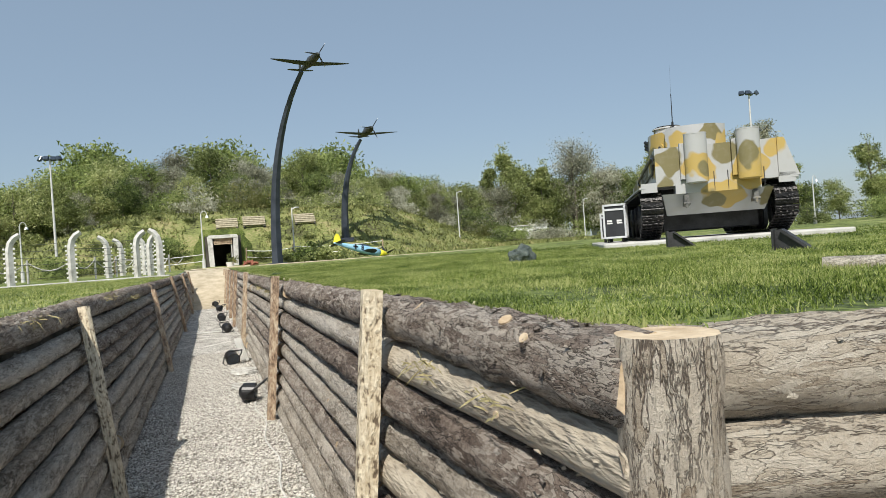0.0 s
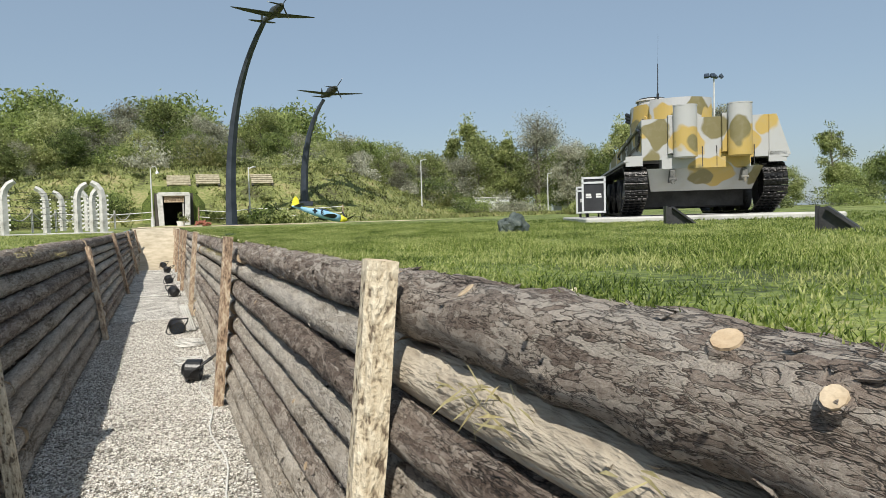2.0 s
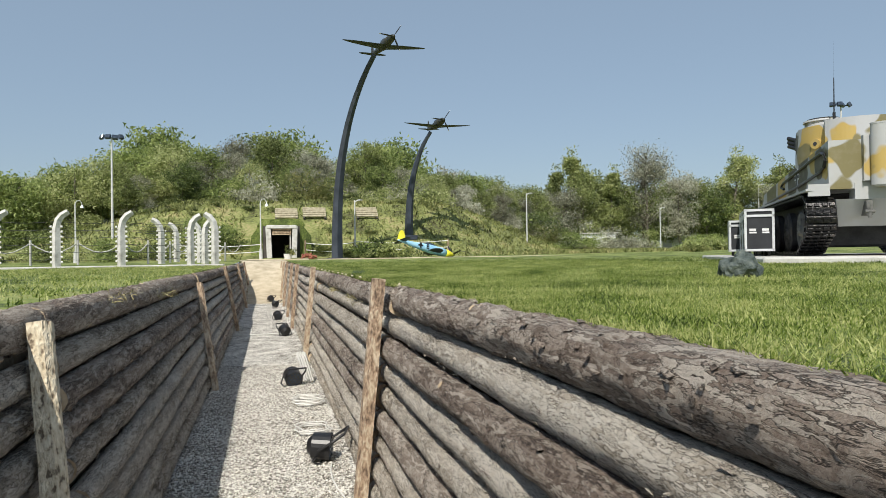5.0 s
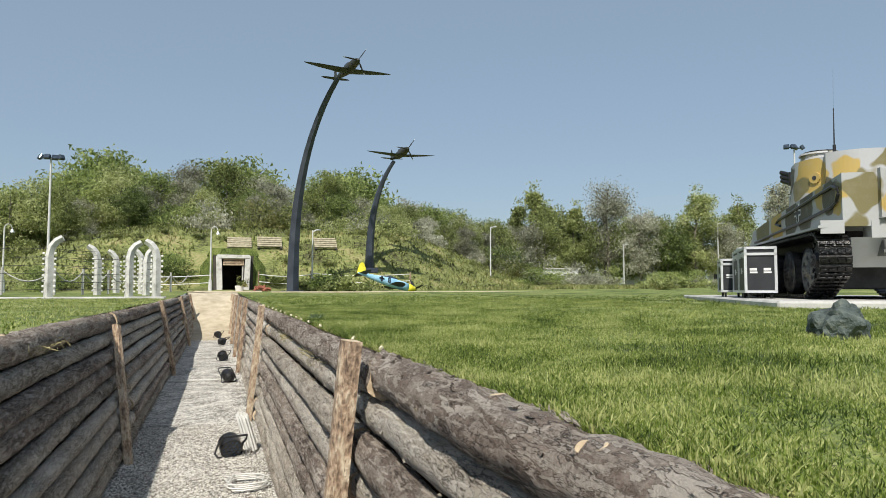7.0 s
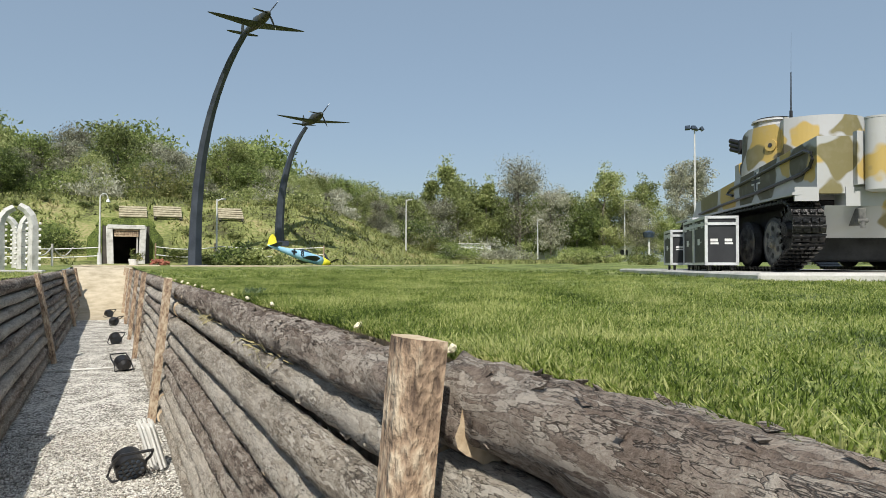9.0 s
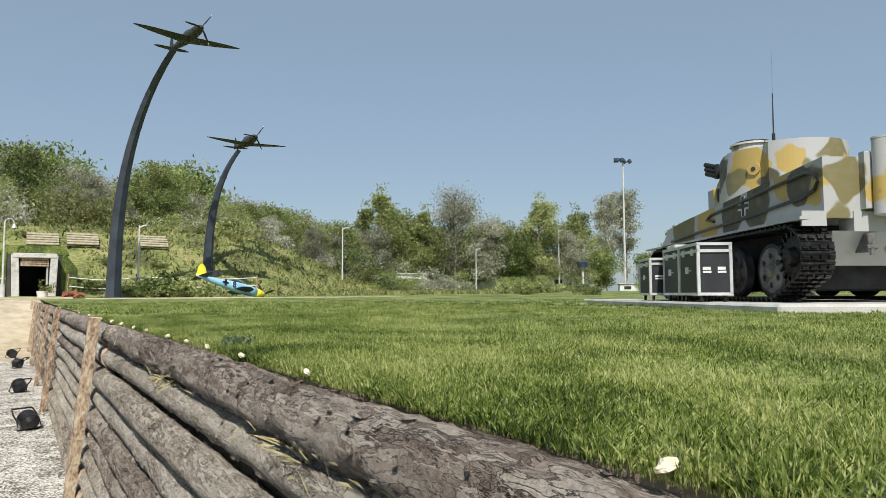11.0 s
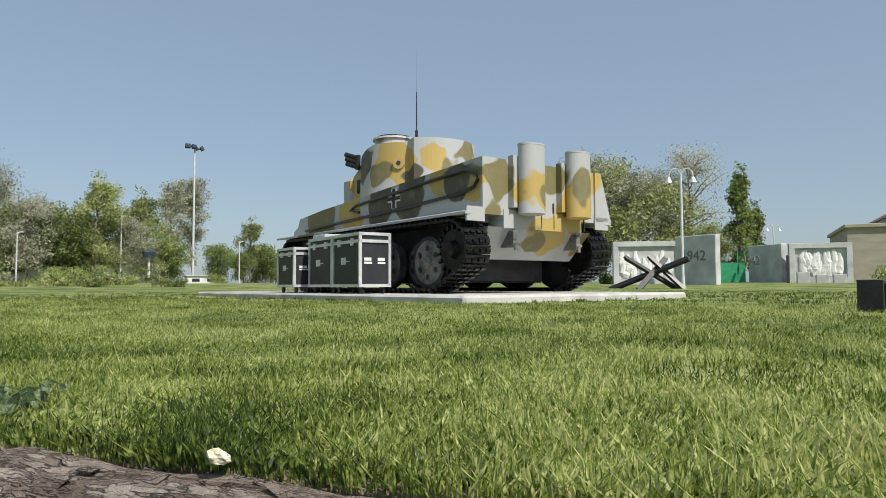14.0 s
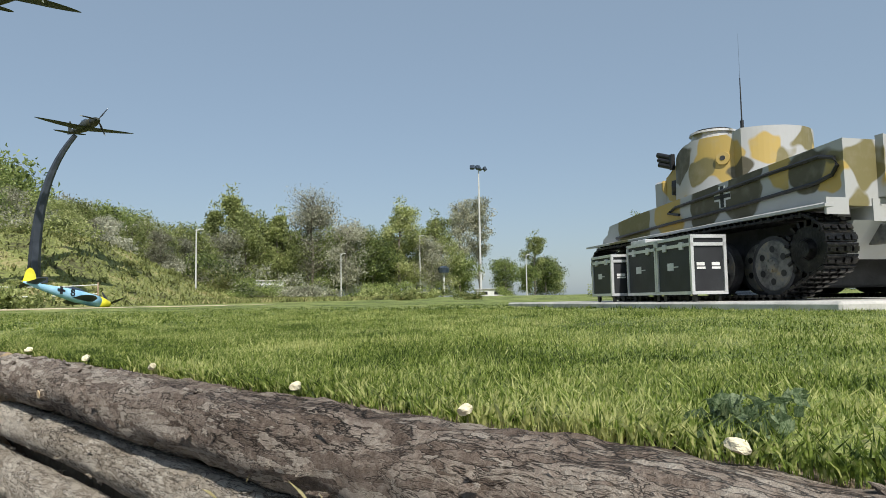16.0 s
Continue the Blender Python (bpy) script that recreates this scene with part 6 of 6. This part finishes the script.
for a in (0.3, 4.6, 9, 14):
    w = thing("window", "", "", pose(a + 0.85, 0, 0))
    w.parent = b
    bm = bmesh.new()
    box(bm, -0.85, 0.2, 1.2, 0.85, 0.24, 4.2)
    finish("pane", bm, M_WINDOW, w)
    bm = bmesh.new()
    n = 12
    pts = [(0.95 * math.cos(math.pi * k / n), 3.35 + 0.95 * math.sin(math.pi * k / n)) for k in range(n + 1)]
    for (xa, za), (xb, zb) in zip(pts, pts[1:]):
        rod(bm, (xa, -0.02, za), (xb, -0.02, zb), 0.1, None, 6)
    for sx in (-1, 1):
        prism(bm, [(sx * 0.86, 4.22)] + [(sx * 0.86 * math.cos(q), 3.35 + 0.86 * math.sin(q)) for q in [k * math.pi / 16 for k in range(9)]], 0.02, 0.2)
        box(bm, sx * 0.95 - 0.09, -0.1, 1.2, sx * 0.95 + 0.09, 0.0, 3.35)
    box(bm, -1.1, -0.15, 1.05, 1.1, 0.0, 1.2)
    finish("frame", bm, M_STONEWALL, w)
# sheds, tent and vehicles far across the park
def shed(x, y, w, d, h, spin, label):
    e = thing("shed", label, "shed", pose(x, y, land(x, y) - 0.03, 0, 0, spin), "far white sheds")
    bm = bmesh.new()
    box(bm, -w / 2, -d / 2, 0, w / 2, d / 2, h, 0.03)
    finish("wall", bm, M_SHED, e)
    bm = bmesh.new()
    box(bm, -w / 2 - 0.15, -d / 2 - 0.15, h, w / 2 + 0.15, d / 2 + 0.15, h + 0.12, 0.03)
    finish("roof", bm, M_CONCRETE, e)
    for k in range(int(w // 1.6)):
        bm = bmesh.new()
        box(bm, -w / 2 + 0.5 + k * 1.6, -d / 2 - 0.03, h * 0.35, -w / 2 + 1.3 + k * 1.6, -d / 2 + 0.02, h * 0.75)
        finish("window", bm, M_WINDOW, e)


shed(48.4, 60.1, 2.6, 2.2, 1.7, -38, "small white shed with a flat roof")
shed(62, 62, 4.2, 2.2, 0.9, -42, "low white cabin behind the lawn")
shed(43, 64, 6, 3, 4.4, -32, "white two-storey block behind trees")
shed(31, 62, 3.4, 3, 1.6, -25, "white cabin between the trees")
e = thing("canopy_tent", "blue pitched canopy tent on four poles", "tent", pose(57.0, 65.5, land(57, 65)))
bm = bmesh.new()
r = bmesh.ops.create_cone(bm, segments=4, radius1=2.3, radius2=0.1, depth=0.8, cap_ends=True, matrix=pose(0, 0, 1.45, 0, 0, 45))
finish("roof", bm, M_TENT, e)
bm = bmesh.new()
for x in (-1.5, 1.5):
    for y in (-1.5, 1.5):
        rod(bm, (x, y, -0.1), (x, y, 1.1), 0.05)
finish("poles", bm, M_GALV, e)
e = thing("park_kiosk", "small round-topped dark lamp kiosk on a pale post", "kiosk", pose(47.5, 56.0, land(47, 56)))
bm = bmesh.new()
rod(bm, (0, 0, -0.1), (0, 0, 2.4), 0.12, 0.1)
finish("post", bm, M_GALV, e)
bm = bmesh.new()
rod(bm, (0, 0, 2.4), (0, 0, 2.9), 0.5, 0.6, 12)
rod(bm, (0, 0, 2.9), (0, 0, 3.1), 0.6, 0.2, 12)
finish("head", bm, M_LENS, e)


# ---- things in the trench ----
def spot_lamp(x, y, spin, tilt, label="black round stage spotlight lying on the gravel"):
    e = thing("stage_spotlight", label, "spotlight", pose(x, y, floor_z(y) + 0.115, 0, 0, spin), "spotlights along the trench")
    t = pose(0, 0, 0, tilt, 0, 0)
    bm = bmesh.new()
    for v in (rod(bm, (0, -0.07, 0), (0, 0.07, 0), 0.105, 0.10, 22), rod(bm, (0, 0.07, 0), (0, 0.11, 0), 0.09, 0.05, 22)):
        bmesh.ops.transform(bm, matrix=t, verts=v)
    finish("body", bm, M_BLACK, e)
    bm = bmesh.new()
    for k in range(19):
        rr, a = (0, 0) if k == 0 else (0.038, k * math.pi / 3) if k < 7 else (0.075, k * math.pi / 6)
        v = rod(bm, (rr * math.cos(a), -0.075, rr * math.sin(a)), (rr * math.cos(a), -0.068, rr * math.sin(a)), 0.014, None, 8)
        bmesh.ops.transform(bm, matrix=t, verts=v)
    finish("lens", bm, M_LENS, e)
    bm = bmesh.new()
    tube(bm, [(-0.12, 0, 0), (-0.125, -0.1, 0.06), (-0.11, -0.19, 0.12), (0.11, -0.19, 0.12), (0.125, -0.1, 0.06), (0.12, 0, 0)], 0.011, 6)
    tube(bm, [(-0.12, 0, 0), (-0.13, 0.05, -0.08), (-0.11, 0.0, -0.11), (0.11, 0.0, -0.11), (0.13, 0.05, -0.08), (0.12, 0, 0)], 0.011, 6)
    finish("bracket", bm, M_BLACK, e)


for x, y, s, t in ((0.33, 2.98, 80, 60), (0.34, 7.8, 75, 5), (0.24, 11.0, 15, 25), (0.29, 16.5, 200, -20), (0.22, 20.2, 20, 35), (0.22, 24.6, 60, 10), (0.1, 27.6, 30, 10)):
    spot_lamp(x, y, s, t)


def cable(pts, r, label, mat=None):
    bm = bmesh.new()
    tube(bm, pts, r, 6)
    tagged(finish("cable", bm, mat or M_WHITE), label, "cable")


cable([(0.40 + 0.03 * math.sin(k * 0.9), 3.5 + k * 0.2, 0.018) for k in range(22)], 0.006, "thin white power cable along the gravel")
for cx, cy, n, rad in ((0.33, 8.7, 3, 0.14), (0.36, 9.9, 4, 0.15), (0.36, 16.9, 2, 0.12)):
    cable([(cx + (rad + 0.03 * math.sin(k * 1.7)) * math.cos(k * 0.5), cy + (rad * 1.5 + 0.05 * math.cos(k)) * math.sin(k * 0.5), 0.018 + 0.0012 * k) for k in range(int(n * 12.6))], 0.006, "loosely coiled white power cable on the gravel")
# bundle of white cable leaning on the wall beside the spotlight
bm = bmesh.new()
for k in range(13):
    a = k * 0.7
    pts = [(0.40 + 0.05 * math.sin(a) + 0.05 * math.cos(q), 11.15 + 0.10 * math.cos(a) + 0.03 * q / 6, 0.03 + 0.17 * (1 - math.cos(q))) for q in [j * math.pi / 6 for j in range(12)]]
    tube(bm, pts, 0.013, 5)
tagged(finish("cable_bundle", bm, M_WHITE), "tangled bundle of white cable against the log wall", "cable")
cable([(-0.68 + 0.13 * k, 16.8 + 0.03 * math.sin(k), 0.02) for k in range(10)], 0.012, "white cable laid across the trench floor")
# cream lumps along the top log
bm = bmesh.new()
bmesh.ops.create_icosphere(bm, subdivisions=2, radius=0.010)
for v in bm.verts:
    v.co *= 1 + 0.7 * noise.noise(v.co * 90)
lump = bpy.data.meshes.new("foam_lump")
bm.to_mesh(lump)
bm.free()
lump.materials.append(M_FOAM)
for k, (y, x, s) in enumerate(((1.9, 0.85, 0.9), (6.92, 0.79, 1.0), (7.56, 0.79, 0.9), (8.77, 0.785, 1.0), (9.4, 0.785, 1.0), (9.9, 0.785, 0.8), (10.3, 0.785, 0.9), (10.75, 0.785, 0.9), (11.43, 0.785, 0.9), (11.94, 0.785, 1.0), (12.6, 0.79, 1.0), (13.2, 0.79, 1.0), (14.0, 0.79, 1.0), (15.2, 0.79, 1.0), (16.5, 0.79, 1.0))):
    o = tagged(new("foam_lump", lump), "small cream foam lump on top of the log", "foam lump", "foam lumps on the log")
    o.matrix_basis = pose(x, y, 1.378, 20 * (k % 3 - 1), 15 * (k % 2), y * 77) @ Matrix.Diagonal((s * 1.1, s * (1.3 + 0.25 * (k % 3)), s, 1))
